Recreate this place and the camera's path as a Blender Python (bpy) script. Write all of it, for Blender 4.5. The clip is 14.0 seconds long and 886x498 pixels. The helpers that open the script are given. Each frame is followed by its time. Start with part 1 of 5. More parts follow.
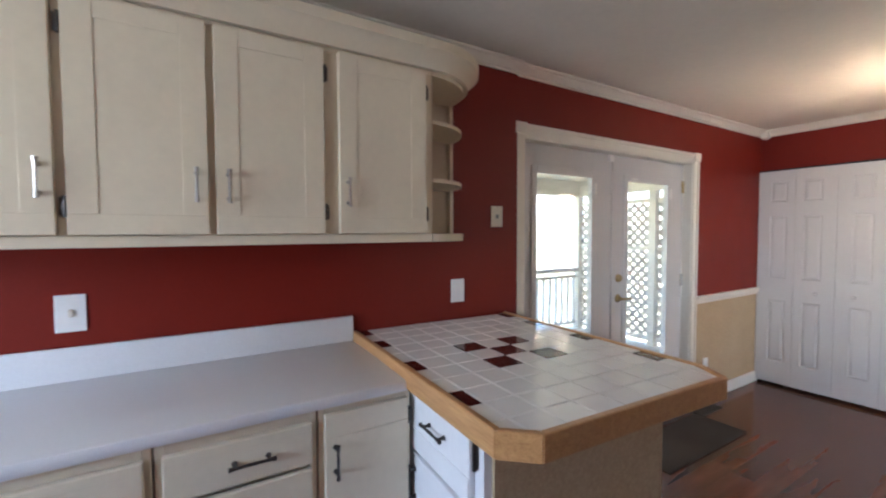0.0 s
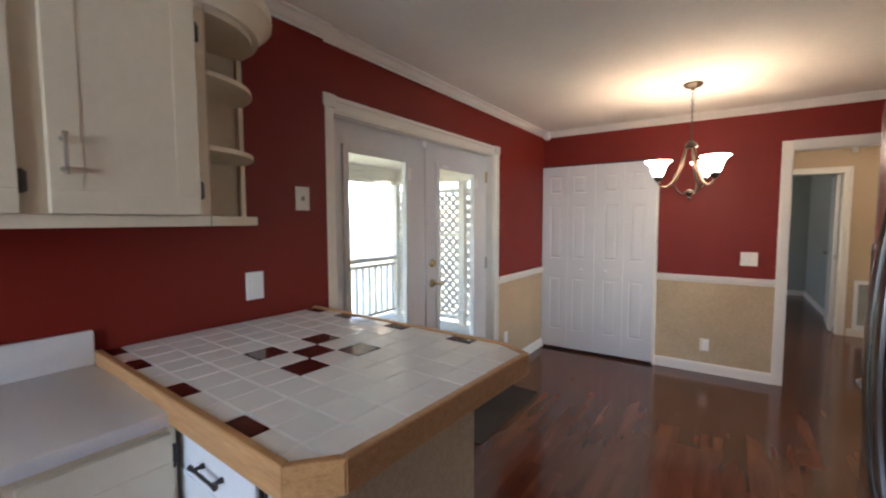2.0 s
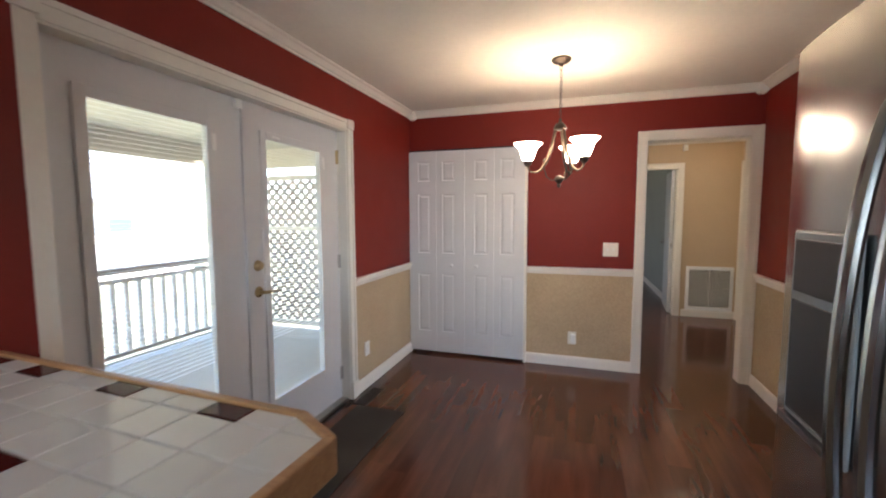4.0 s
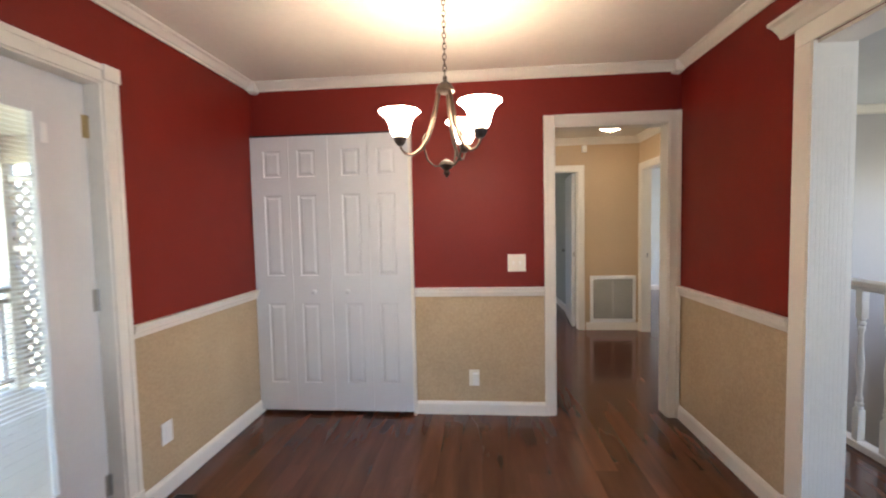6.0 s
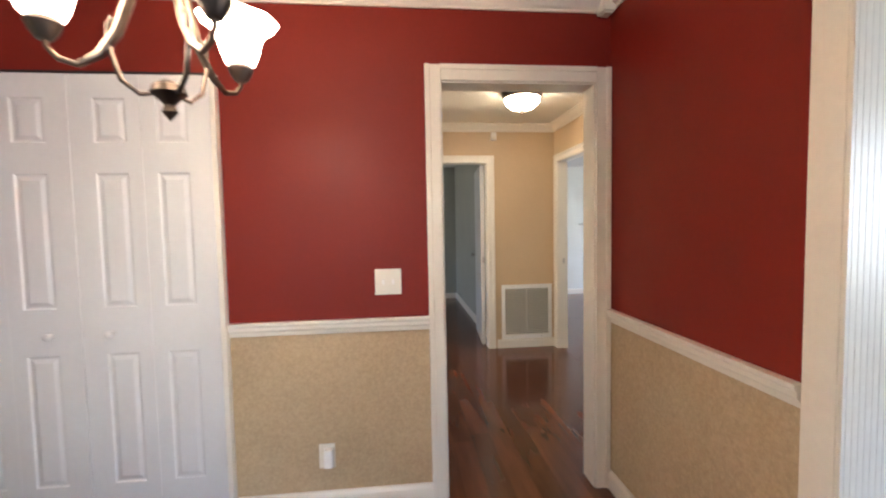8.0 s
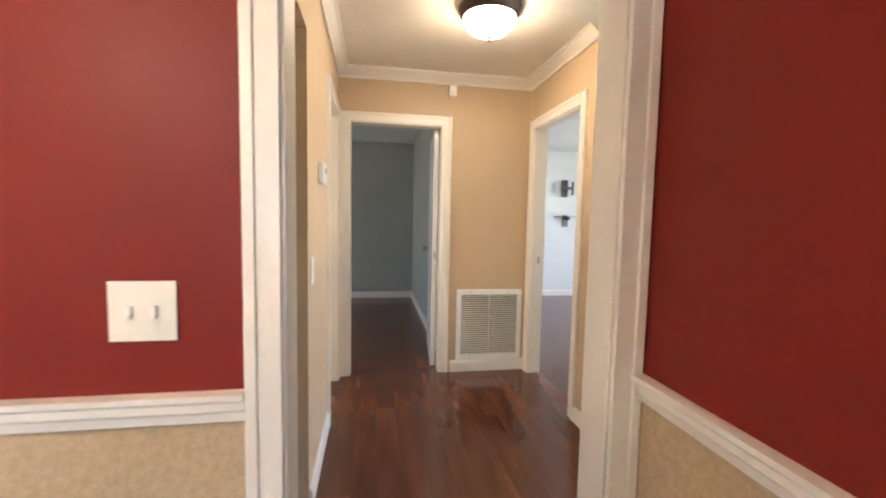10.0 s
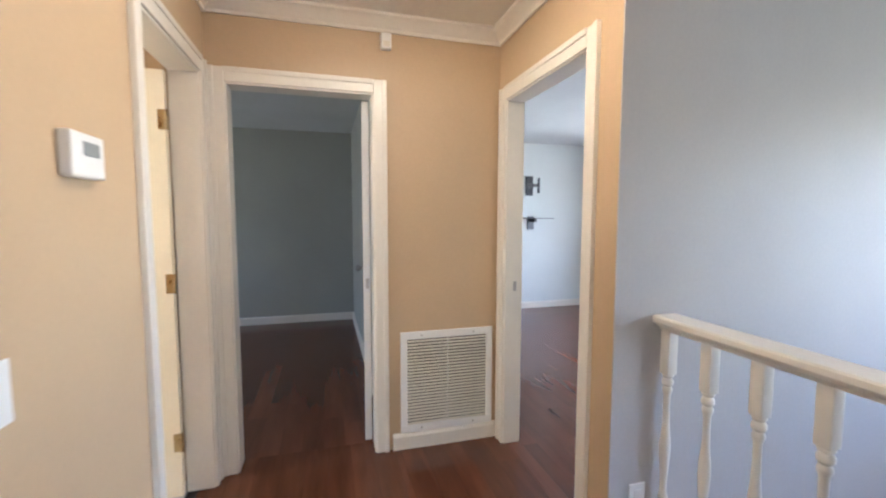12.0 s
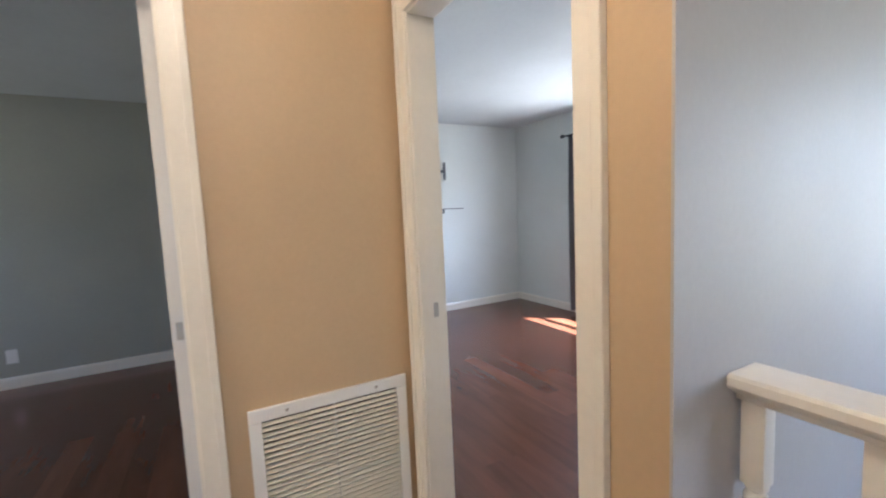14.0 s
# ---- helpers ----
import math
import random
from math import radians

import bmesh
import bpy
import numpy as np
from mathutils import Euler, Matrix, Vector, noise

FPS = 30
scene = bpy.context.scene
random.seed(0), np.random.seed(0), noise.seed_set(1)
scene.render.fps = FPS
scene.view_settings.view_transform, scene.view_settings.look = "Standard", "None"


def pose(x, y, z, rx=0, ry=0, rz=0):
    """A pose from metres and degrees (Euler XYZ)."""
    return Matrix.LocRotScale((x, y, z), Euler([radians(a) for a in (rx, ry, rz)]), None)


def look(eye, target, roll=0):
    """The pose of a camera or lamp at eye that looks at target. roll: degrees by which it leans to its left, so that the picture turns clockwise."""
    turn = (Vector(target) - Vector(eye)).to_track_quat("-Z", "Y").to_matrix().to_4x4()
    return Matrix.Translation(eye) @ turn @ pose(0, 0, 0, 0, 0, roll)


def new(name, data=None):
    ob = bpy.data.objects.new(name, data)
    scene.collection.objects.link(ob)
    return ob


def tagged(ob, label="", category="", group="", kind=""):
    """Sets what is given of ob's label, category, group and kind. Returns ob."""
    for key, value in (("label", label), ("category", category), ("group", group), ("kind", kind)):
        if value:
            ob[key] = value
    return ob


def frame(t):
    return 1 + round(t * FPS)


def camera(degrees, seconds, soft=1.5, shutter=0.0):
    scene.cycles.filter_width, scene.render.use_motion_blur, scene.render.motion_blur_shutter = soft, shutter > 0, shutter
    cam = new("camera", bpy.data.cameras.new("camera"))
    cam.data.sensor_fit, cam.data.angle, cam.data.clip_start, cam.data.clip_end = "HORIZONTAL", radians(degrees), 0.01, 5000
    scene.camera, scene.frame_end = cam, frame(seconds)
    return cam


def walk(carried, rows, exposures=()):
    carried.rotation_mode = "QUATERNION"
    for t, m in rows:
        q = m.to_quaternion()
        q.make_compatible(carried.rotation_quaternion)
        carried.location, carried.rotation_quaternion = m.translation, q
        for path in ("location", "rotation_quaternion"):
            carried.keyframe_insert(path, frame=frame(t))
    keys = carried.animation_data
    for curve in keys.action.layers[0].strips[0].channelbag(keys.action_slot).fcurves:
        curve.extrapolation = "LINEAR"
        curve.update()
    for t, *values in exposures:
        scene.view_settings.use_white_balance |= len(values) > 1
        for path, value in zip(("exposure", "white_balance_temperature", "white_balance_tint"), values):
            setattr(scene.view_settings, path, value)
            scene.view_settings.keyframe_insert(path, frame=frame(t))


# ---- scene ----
cam = camera(93.3, 14.0, 2.1, 0.4)
PATH = [
    (0, (-0.066, 0.173, 1.481), (0.983, 1.874, 1.397), -0.2),
    (0.5, (-0.026, 0.179, 1.485), (1.189, 1.764, 1.383), -0.1),
    (1, (0.015, 0.196, 1.47), (1.397, 1.638, 1.36), -0.1),
    (1.5, (0.056, 0.236, 1.458), (1.582, 1.523, 1.337), -0.3),
    (2, (0.105, 0.281, 1.454), (1.754, 1.405, 1.318), -0.2),
    (2.5, (0.195, 0.307, 1.449), (1.931, 1.288, 1.298), -0.2),
    (3, (0.35, 0.344, 1.441), (2.151, 1.197, 1.275), -0.2),
    (5.5, (1.46, 0.419, 1.379), (3.436, 0.699, 1.257), -0.8),
    (6, (1.736, 0.386, 1.37), (3.726, 0.555, 1.261), -1.2),
    (6.5, (1.975, 0.331, 1.377), (3.972, 0.377, 1.278), -1.6),
    (7, (2.225, 0.226, 1.382), (4.223, 0.188, 1.288), -2.0),
    (7.5, (2.472, 0.133, 1.366), (4.466, 0.019, 1.267), -1.7),
    (8, (2.72, 0.051, 1.362), (4.707, -0.146, 1.25), -1.1),
    (10.5, (4.068, -0.408, 1.294), (6.03, -0.76, 1.136), 1.2),
    (11, (4.318, -0.45, 1.307), (6.272, -0.849, 1.155), 0.9),
    (11.5, (4.568, -0.484, 1.327), (6.504, -0.966, 1.189), 0.6),
    (12, (4.844, -0.629, 1.366), (6.765, -1.164, 1.21), 0.1),
    (12.5, (5.075, -0.736, 1.364), (6.975, -1.342, 1.215), -0.9),
    (13, (5.322, -0.795, 1.354), (7.183, -1.512, 1.203), -1.5),
    (13.5, (5.528, -0.885, 1.336), (7.339, -1.716, 1.167), -2.3),
    (14, (5.704, -0.976, 1.33), (7.45, -1.935, 1.144), -2.6),
]
walk(cam, [(t, look(eye, target, roll)) for t, eye, target, roll in PATH], [(0.0, 3.34, 5850, 14), (2.0, 3.18, 5950, 14), (4.0, 3.24, 6050, 14), (6.5, 3.54, 6050, 14), (8.0, 3.80, 6150, 14), (10.3, 4.14, 5950, 14), (11.5, 4.05, 5400, 14), (14.0, 3.86, 5500, 14)])


# ---- world, sun and daylight ----
world = bpy.data.worlds.new("sky")
scene.world = world
world.use_nodes = True
wn = world.node_tree
sky = wn.nodes.new("ShaderNodeTexSky")
sky.sky_type, sky.sun_disc = "NISHITA", False
sky.sun_elevation, sky.sun_rotation = radians(58), radians(222)
wn.links.new(sky.outputs[0], wn.nodes["Background"].inputs[0])
wn.nodes["Background"].inputs[1].default_value = 0.15

sun = new("sun", bpy.data.lights.new("sun", "SUN"))
sun.data.energy, sun.data.angle, sun.data.color = 5.0, radians(0.5), (1.0, 0.95, 0.87)
sun.matrix_world = look((0, 0, 0), (0.40, 0.45, -1.0))


def daylight(name, eye, target, w, h, watts, color=(0.80, 0.89, 1.0)):
    """An area lamp: the sky's light in the opening of a window, or an added fill."""
    la = bpy.data.lights.new(name, "AREA")
    la.shape, la.size, la.size_y, la.energy, la.color = "RECTANGLE", w, h, watts, color
    ob = new(name, la)
    ob.matrix_world = look(eye, target)
    return ob


def bulb(name, place, watts, color=(1.0, 0.78, 0.52), radius=0.03):
    la = bpy.data.lights.new(name, "POINT")
    la.energy, la.color, la.shadow_soft_size = watts, color, radius
    ob = new(name, la)
    ob.location = place
    return ob


daylight("kitchen_window_light", (-2.56, 0.6, 1.55), (0, 0.6, 1.3), 1.3, 1.0, 5.6, (0.72, 0.85, 1.0))
daylight("living_window_light", (1.2, -4.72, 1.4), (1.2, 0, 1.2), 2.6, 1.4, 10.0, (0.64, 0.79, 1.0))
# added fill in an unseen entry opening, for stairwell and hall
daylight("entry_fill_light", (5.0, -4.12, 1.3), (5.0, 0, 1.0), 1.0, 1.2, 0.9, (0.90, 0.93, 1.0))
daylight("bedroom_window_light", (9.2, 2.9, 1.4), (9.2, 0, 1.0), 0.9, 0.9, 1.4, (1.0, 0.98, 0.92))
# added warm fill that brightens the open cream door; no window there
daylight("side_room_fill_light", (6.5, 1.78, 1.6), (6.6, 0, 1.2), 0.6, 0.7, 3.6, (1.0, 0.90, 0.68))
daylight("corner_room_window_light", (8.375, -4.84, 1.31), (8.375, 0, 1.2), 1.3, 1.3, 3.9, (0.92, 0.94, 1.0))

# ---- materials ----


def nodes_of(name):
    m = bpy.data.materials.new(name)
    m.use_nodes = True
    nt = m.node_tree
    return m, nt, nt.nodes["Principled BSDF"]


def coords(nt, scale=(1, 1, 1), world_space=True):
    """World-size texture coordinates."""
    if world_space:
        g = nt.nodes.new("ShaderNodeNewGeometry").outputs["Position"]
    else:
        g = nt.nodes.new("ShaderNodeTexCoord").outputs["Object"]
    mp = nt.nodes.new("ShaderNodeMapping")
    mp.inputs["Scale"].default_value = scale
    nt.links.new(g, mp.inputs["Vector"])
    return mp.outputs[0]


def noise_tex(nt, vec, scale, detail=4, rough=0.55, distort=0.0):
    n = nt.nodes.new("ShaderNodeTexNoise")
    n.inputs["Scale"].default_value, n.inputs["Detail"].default_value = scale, detail
    n.inputs["Roughness"].default_value, n.inputs["Distortion"].default_value = rough, distort
    nt.links.new(vec, n.inputs["Vector"])
    return n.outputs["Fac"]


def ramp(nt, fac, stops):
    r = nt.nodes.new("ShaderNodeValToRGB")
    while len(r.color_ramp.elements) < len(stops):
        r.color_ramp.elements.new(0.5)
    for e, (p, c) in zip(r.color_ramp.elements, stops):
        e.position, e.color = p, (*c, 1)
    nt.links.new(fac, r.inputs[0])
    return r.outputs[0]


def mixed(nt, fac, a, b, blend="MIX"):
    m = nt.nodes.new("ShaderNodeMix")
    m.data_type, m.blend_type = "RGBA", blend
    for sock, v in ((0, fac), (6, a), (7, b)):
        if isinstance(v, (int, float)):
            m.inputs[sock].default_value = v
        elif isinstance(v, tuple):
            m.inputs[sock].default_value = (*v, 1)
        else:
            nt.links.new(v, m.inputs[sock])
    return m.outputs[2]


def bump(nt, bsdf, height, strength=0.2, dist=0.002):
    b = nt.nodes.new("ShaderNodeBump")
    b.inputs["Strength"].default_value, b.inputs["Distance"].default_value = strength, dist
    nt.links.new(height, b.inputs["Height"])
    nt.links.new(b.outputs[0], bsdf.inputs["Normal"])


def scaled(c, k):
    return tuple(min(1.0, v * k) for v in c)


def paint(name, color, rough=0.45, grain=60, vary=0.08, relief=0.12, dist=0.0015, spec=0.5):
    """Painted surface: roller texture, faint broad unevenness and scuffs."""
    m, nt, b = nodes_of(name)
    v = coords(nt)
    broad = noise_tex(nt, v, 1.3, 3)
    fine = noise_tex(nt, v, grain, 5)
    c1 = ramp(nt, broad, [(0.3, scaled(color, 1 - vary)), (0.7, scaled(color, 1 + vary))])
    c2 = ramp(nt, fine, [(0.25, scaled((1, 1, 1), 1 - vary)), (0.75, (1, 1, 1))])
    nt.links.new(mixed(nt, 1.0, c1, c2, "MULTIPLY"), b.inputs["Base Color"])
    r = nt.nodes.new("ShaderNodeMapRange")
    r.inputs[3].default_value, r.inputs[4].default_value = rough - 0.07, rough + 0.07
    nt.links.new(noise_tex(nt, v, 4, 4), r.inputs[0])
    nt.links.new(r.outputs[0], b.inputs["Roughness"])
    b.inputs["Specular IOR Level"].default_value = spec
    bump(nt, b, fine, relief, dist)
    return m


def metal(name, color, rough=0.3, brushed=None):
    m, nt, b = nodes_of(name)
    b.inputs["Metallic"].default_value = 1.0
    v = coords(nt, brushed or (1, 1, 1))
    n = noise_tex(nt, v, 40 if brushed else 12, 5)
    nt.links.new(ramp(nt, n, [(0.2, scaled(color, 0.82)), (0.8, scaled(color, 1.08))]), b.inputs["Base Color"])
    r = nt.nodes.new("ShaderNodeMapRange")
    r.inputs[3].default_value, r.inputs[4].default_value = rough * 0.75, rough * 1.3
    nt.links.new(n, r.inputs[0])
    nt.links.new(r.outputs[0], b.inputs["Roughness"])
    return m


def plastic(name, color, rough=0.4):
    return paint(name, color, rough, 120, 0.03, 0.03, 0.0005)


def plank_wood(name, dark, mid, light, rough, per_object=True):
    """Stained floor board with grain along x, tone by the piece."""
    m, nt, b = nodes_of(name)
    v0 = coords(nt, (0.9, 6.0, 1.0))
    rnd = nt.nodes.new("ShaderNodeObjectInfo").outputs["Random"] if per_object else nt.nodes.new("ShaderNodeNewGeometry").outputs["Random Per Island"]
    off = nt.nodes.new("ShaderNodeCombineXYZ")
    mul = nt.nodes.new("ShaderNodeMath")
    mul.operation = "MULTIPLY"
    mul.inputs[1].default_value = 37.0
    nt.links.new(rnd, mul.inputs[0])
    nt.links.new(mul.outputs[0], off.inputs[0])
    add = nt.nodes.new("ShaderNodeVectorMath")
    nt.links.new(v0, add.inputs[0])
    nt.links.new(off.outputs[0], add.inputs[1])
    grain = noise_tex(nt, add.outputs[0], 1.9, 2, 0.45, 0.2)
    fine = noise_tex(nt, coords(nt, (1.5, 22, 1.5)), 6, 3, 0.5)
    col = ramp(nt, grain, [(0.3, dark), (0.5, mid), (0.72, light)])
    tone = ramp(nt, rnd, [(0.0, (0.80, 0.78, 0.76)), (0.45, (0.97, 0.96, 0.96)), (0.8, (1.08, 1.07, 1.05)), (1.0, (1.25, 1.22, 1.18))])
    col = mixed(nt, 1.0, col, tone, "MULTIPLY")
    col = mixed(nt, 0.22, col, ramp(nt, fine, [(0.3, (0.6, 0.6, 0.6)), (0.7, (1.1, 1.1, 1.1))]), "MULTIPLY")
    nt.links.new(col, b.inputs["Base Color"])
    scuff = noise_tex(nt, coords(nt), 3.0, 5)
    r = nt.nodes.new("ShaderNodeMapRange")
    r.inputs[1].default_value, r.inputs[2].default_value = 0.3, 0.7
    r.inputs[3].default_value, r.inputs[4].default_value = rough - 0.02, rough + 0.04
    nt.links.new(scuff, r.inputs[0])
    nt.links.new(r.outputs[0], b.inputs["Roughness"])
    return m


def oak(name, dark, light, rough=0.35, along=(18, 1.2, 18)):
    m, nt, b = nodes_of(name)
    v = coords(nt, along, False)
    n = noise_tex(nt, v, 3.0, 6, 0.6, 1.0)
    f = noise_tex(nt, v, 14, 4)
    c = mixed(nt, 0.4, ramp(nt, n, [(0.3, dark), (0.7, light)]), ramp(nt, f, [(0.3, scaled(dark, 0.8)), (0.7, light)]))
    nt.links.new(c, b.inputs["Base Color"])
    b.inputs["Roughness"].default_value = rough
    bump(nt, b, f, 0.15, 0.001)
    return m


def wallpaper(name, a, c):
    """Finely speckled tan wall covering."""
    m, nt, b = nodes_of(name)
    v = coords(nt)
    n1 = noise_tex(nt, v, 62, 4, 0.65)
    n2 = noise_tex(nt, v, 140, 3)
    n3 = noise_tex(nt, v, 2.2, 3)
    col = ramp(nt, n1, [(0.34, a), (0.64, c)])
    col = mixed(nt, 0.40, col, ramp(nt, n2, [(0.3, scaled(a, 0.9)), (0.7, scaled(c, 1.05))]))
    col = mixed(nt, 0.38, col, ramp(nt, n3, [(0.3, scaled(a, 1.15)), (0.7, c)]))
    nt.links.new(col, b.inputs["Base Color"])
    b.inputs["Roughness"].default_value = 0.62
    bump(nt, b, n2, 0.12, 0.001)
    return m


def glass_pane(name):
    m, nt, b = nodes_of(name)
    nt.nodes.remove(b)
    out = nt.nodes["Material Output"]
    tr, gl = nt.nodes.new("ShaderNodeBsdfTransparent"), nt.nodes.new("ShaderNodeBsdfGlossy")
    tr.inputs[0].default_value = (0.97, 0.975, 0.965, 1)
    gl.inputs["Roughness"].default_value = 0.02
    fr, mx = nt.nodes.new("ShaderNodeLayerWeight"), nt.nodes.new("ShaderNodeMixShader")
    pw, ad = nt.nodes.new("ShaderNodeMath"), nt.nodes.new("ShaderNodeMath")
    pw.operation, ad.operation = "POWER", "MULTIPLY_ADD"
    pw.inputs[1].default_value, ad.inputs[1].default_value, ad.inputs[2].default_value = 5.0, 0.9, 0.035
    nt.links.new(fr.outputs["Facing"], pw.inputs[0])
    nt.links.new(pw.outputs[0], ad.inputs[0])
    nt.links.new(ad.outputs[0], mx.inputs[0])
    nt.links.new(tr.outputs[0], mx.inputs[1])
    nt.links.new(gl.outputs[0], mx.inputs[2])
    nt.links.new(mx.outputs[0], out.inputs[0])
    return m


def lamp_glass(name, color, strength):
    m, nt, b = nodes_of(name)
    b.inputs["Base Color"].default_value = (0.85, 0.8, 0.7, 1)
    b.inputs["Roughness"].default_value = 0.35
    b.inputs["Emission Color"].default_value = (*color, 1)
    b.inputs["Emission Strength"].default_value = strength
    return m


def laminate(name, color):
    """Pale speckled countertop laminate."""
    m, nt, b = nodes_of(name)
    v = coords(nt)
    n = noise_tex(nt, v, 240, 3, 0.7)
    n2 = noise_tex(nt, v, 9, 4)
    c = mixed(nt, 0.5, ramp(nt, n, [(0.35, scaled(color, 0.86)), (0.6, color)]), ramp(nt, n2, [(0.3, scaled(color, 0.95)), (0.7, color)]))
    nt.links.new(c, b.inputs["Base Color"])
    r = nt.nodes.new("ShaderNodeMapRange")
    r.inputs[3].default_value, r.inputs[4].default_value = 0.28, 0.42
    nt.links.new(n2, r.inputs[0])
    nt.links.new(r.outputs[0], b.inputs["Roughness"])
    bump(nt, b, n, 0.06, 0.0006)
    return m


def glazed(name, color, vary=0.05):
    m, nt, b = nodes_of(name)
    rnd = nt.nodes.new("ShaderNodeObjectInfo").outputs["Random"]
    n = noise_tex(nt, coords(nt), 14, 4)
    c = mixed(nt, 0.6, ramp(nt, rnd, [(0, scaled(color, 1 - vary)), (1, scaled(color, 1 + vary))]), ramp(nt, n, [(0.3, scaled(color, 0.92)), (0.7, color)]))
    nt.links.new(c, b.inputs["Base Color"])
    b.inputs["Roughness"].default_value = 0.08
    bump(nt, b, noise_tex(nt, coords(nt), 22, 2), 0.04, 0.002)
    return m


RED = paint("red_wall_paint", (0.178, 0.0142, 0.0072), 0.50, 70, 0.07, 0.15, 0.0015, 0.24)
TAN = wallpaper("tan_wall_covering", (0.335, 0.235, 0.130), (0.54, 0.405, 0.243))
BEIGE = paint("beige_wall_paint", (0.535, 0.39, 0.235), 0.5, 60, 0.05, 0.14)
PALE = paint("pale_grey_wall_paint", (0.475, 0.45, 0.425), 0.55, 60, 0.05, 0.14, 0.0015, 0.3)
SAGE = paint("grey_green_wall_paint", (0.35, 0.345, 0.295), 0.5, 60, 0.05, 0.12)
MIST = paint("pale_green_wall_paint", (0.62, 0.635, 0.60), 0.5, 60, 0.04, 0.12)
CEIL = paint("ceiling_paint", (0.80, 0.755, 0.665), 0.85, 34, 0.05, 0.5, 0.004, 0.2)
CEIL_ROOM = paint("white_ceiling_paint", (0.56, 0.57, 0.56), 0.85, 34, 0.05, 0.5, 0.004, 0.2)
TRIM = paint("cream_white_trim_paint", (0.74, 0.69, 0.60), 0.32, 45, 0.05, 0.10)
# the trim cream at about 0.72, for the louvred doors
LOUVRE = paint("darkened_trim_cream", (0.53, 0.49, 0.43), 0.4, 45, 0.05, 0.10)
DOOR = paint("white_door_paint", (0.62, 0.61, 0.60), 0.36, 45, 0.04, 0.10)
CAB = paint("cream_cabinet_paint", (0.71, 0.62, 0.46), 0.34, 40, 0.06, 0.12)
# cabinet cream darkened for the shade inside the open end shelves
CAB_SHADED = paint("shaded_cabinet_paint", (0.52, 0.42, 0.29), 0.5, 40, 0.08, 0.12)
PENWHITE = paint("white_cabinet_paint", (0.74, 0.74, 0.74), 0.35, 40, 0.05, 0.1)
CREAMDOOR = paint("cream_door_paint", (0.82, 0.74, 0.56), 0.4, 40, 0.05, 0.1)
COUNTER = laminate("pale_grey_laminate", (0.76, 0.765, 0.77))
FLOORWOOD = plank_wood("red_brown_floor_board", (0.074, 0.0256, 0.0132), (0.098, 0.0350, 0.0182), (0.128, 0.0485, 0.0250), 0.13)
FLOORFAR = plank_wood("red_brown_floor_boards", (0.100, 0.0370, 0.0205), (0.118, 0.0450, 0.0250), (0.138, 0.0540, 0.0300), 0.19, False)
SUBFLOOR = paint("dark_joint_and_shade", (0.015, 0.008, 0.006), 0.7)
OAKEDGE = oak("honey_oak_edging", (0.36, 0.17, 0.06), (0.58, 0.33, 0.14))
OAKSTAIR = oak("orange_oak_stair", (0.38, 0.17, 0.05), (0.55, 0.28, 0.09), 0.4)
TILE = glazed("cream_glazed_tile", (0.85, 0.83, 0.77))
TILERED = glazed("dark_red_glazed_tile", (0.075, 0.012, 0.010), 0.12)
GROUT = paint("pale_grout", (0.73, 0.71, 0.66), 0.8)
STEEL = metal("brushed_stainless_steel", (0.40, 0.40, 0.385), 0.20, (1.0, 1.0, 60.0))
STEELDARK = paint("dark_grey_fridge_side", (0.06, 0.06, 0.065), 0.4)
PEWTER = metal("dark_pewter", (0.10, 0.095, 0.09), 0.42)
NICKEL = metal("satin_nickel", (0.42, 0.39, 0.35), 0.33)
BRONZE = metal("aged_bronze", (0.085, 0.066, 0.054), 0.42)
# bronze lightened for the light that the chandelier arms catch
BRONZE_LIT = metal("lightened_bronze", (0.135, 0.098, 0.072), 0.36)
BRASS = metal("worn_brass", (0.44, 0.33, 0.17), 0.28)
BLACK = plastic("black_plastic", (0.012, 0.012, 0.013), 0.35)
WHITEP = plastic("white_plastic", (0.80, 0.79, 0.76), 0.35)
IVORY = plastic("ivory_plastic", (0.74, 0.70, 0.60), 0.35)
GREYP = plastic("grey_plastic", (0.25, 0.27, 0.27), 0.35)
MATFIBRE = paint("charcoal_mat_fibre", (0.07, 0.062, 0.056), 0.95, 220, 0.25, 0.8, 0.004, 0.1)
CLOTH = paint("grey_curtain_cloth", (0.27, 0.265, 0.27), 0.9, 300, 0.12, 0.4, 0.001, 0.1)
SHADE = lamp_glass("lit_frosted_glass", (1.0, 0.77, 0.53), 4.1)
DOME = lamp_glass("lit_frosted_dome", (1.0, 0.79, 0.53), 4.8)
GLASS = glass_pane("clear_pane")
DECK = paint("pale_deck_paint", (0.58, 0.54, 0.45), 0.6, 30, 0.08, 0.3)
PORCH = paint("cream_porch_paint", (0.72, 0.68, 0.58), 0.5, 30, 0.06, 0.2)
LATTICE = paint("brown_grey_lattice", (0.42, 0.38, 0.34), 0.7, 30, 0.1, 0.3)
SIDING = paint("white_siding", (0.80, 0.80, 0.80), 0.6, 20, 0.04, 0.2)
ROOFING = paint("grey_shingle", (0.22, 0.22, 0.23), 0.9, 25, 0.2, 0.6)
# lawn colour raised to look sunlit and bounce light to the porch
GRASS = paint("lightened_lawn", (0.33, 0.32, 0.22), 0.95, 18, 0.35, 0.9, 0.03, 0.1)
PAPER = paint("white_paper", (0.82, 0.82, 0.80), 0.7)
NOTE = paint("yellow_green_note", (0.55, 0.60, 0.20), 0.7)

# ---- shape helpers ----


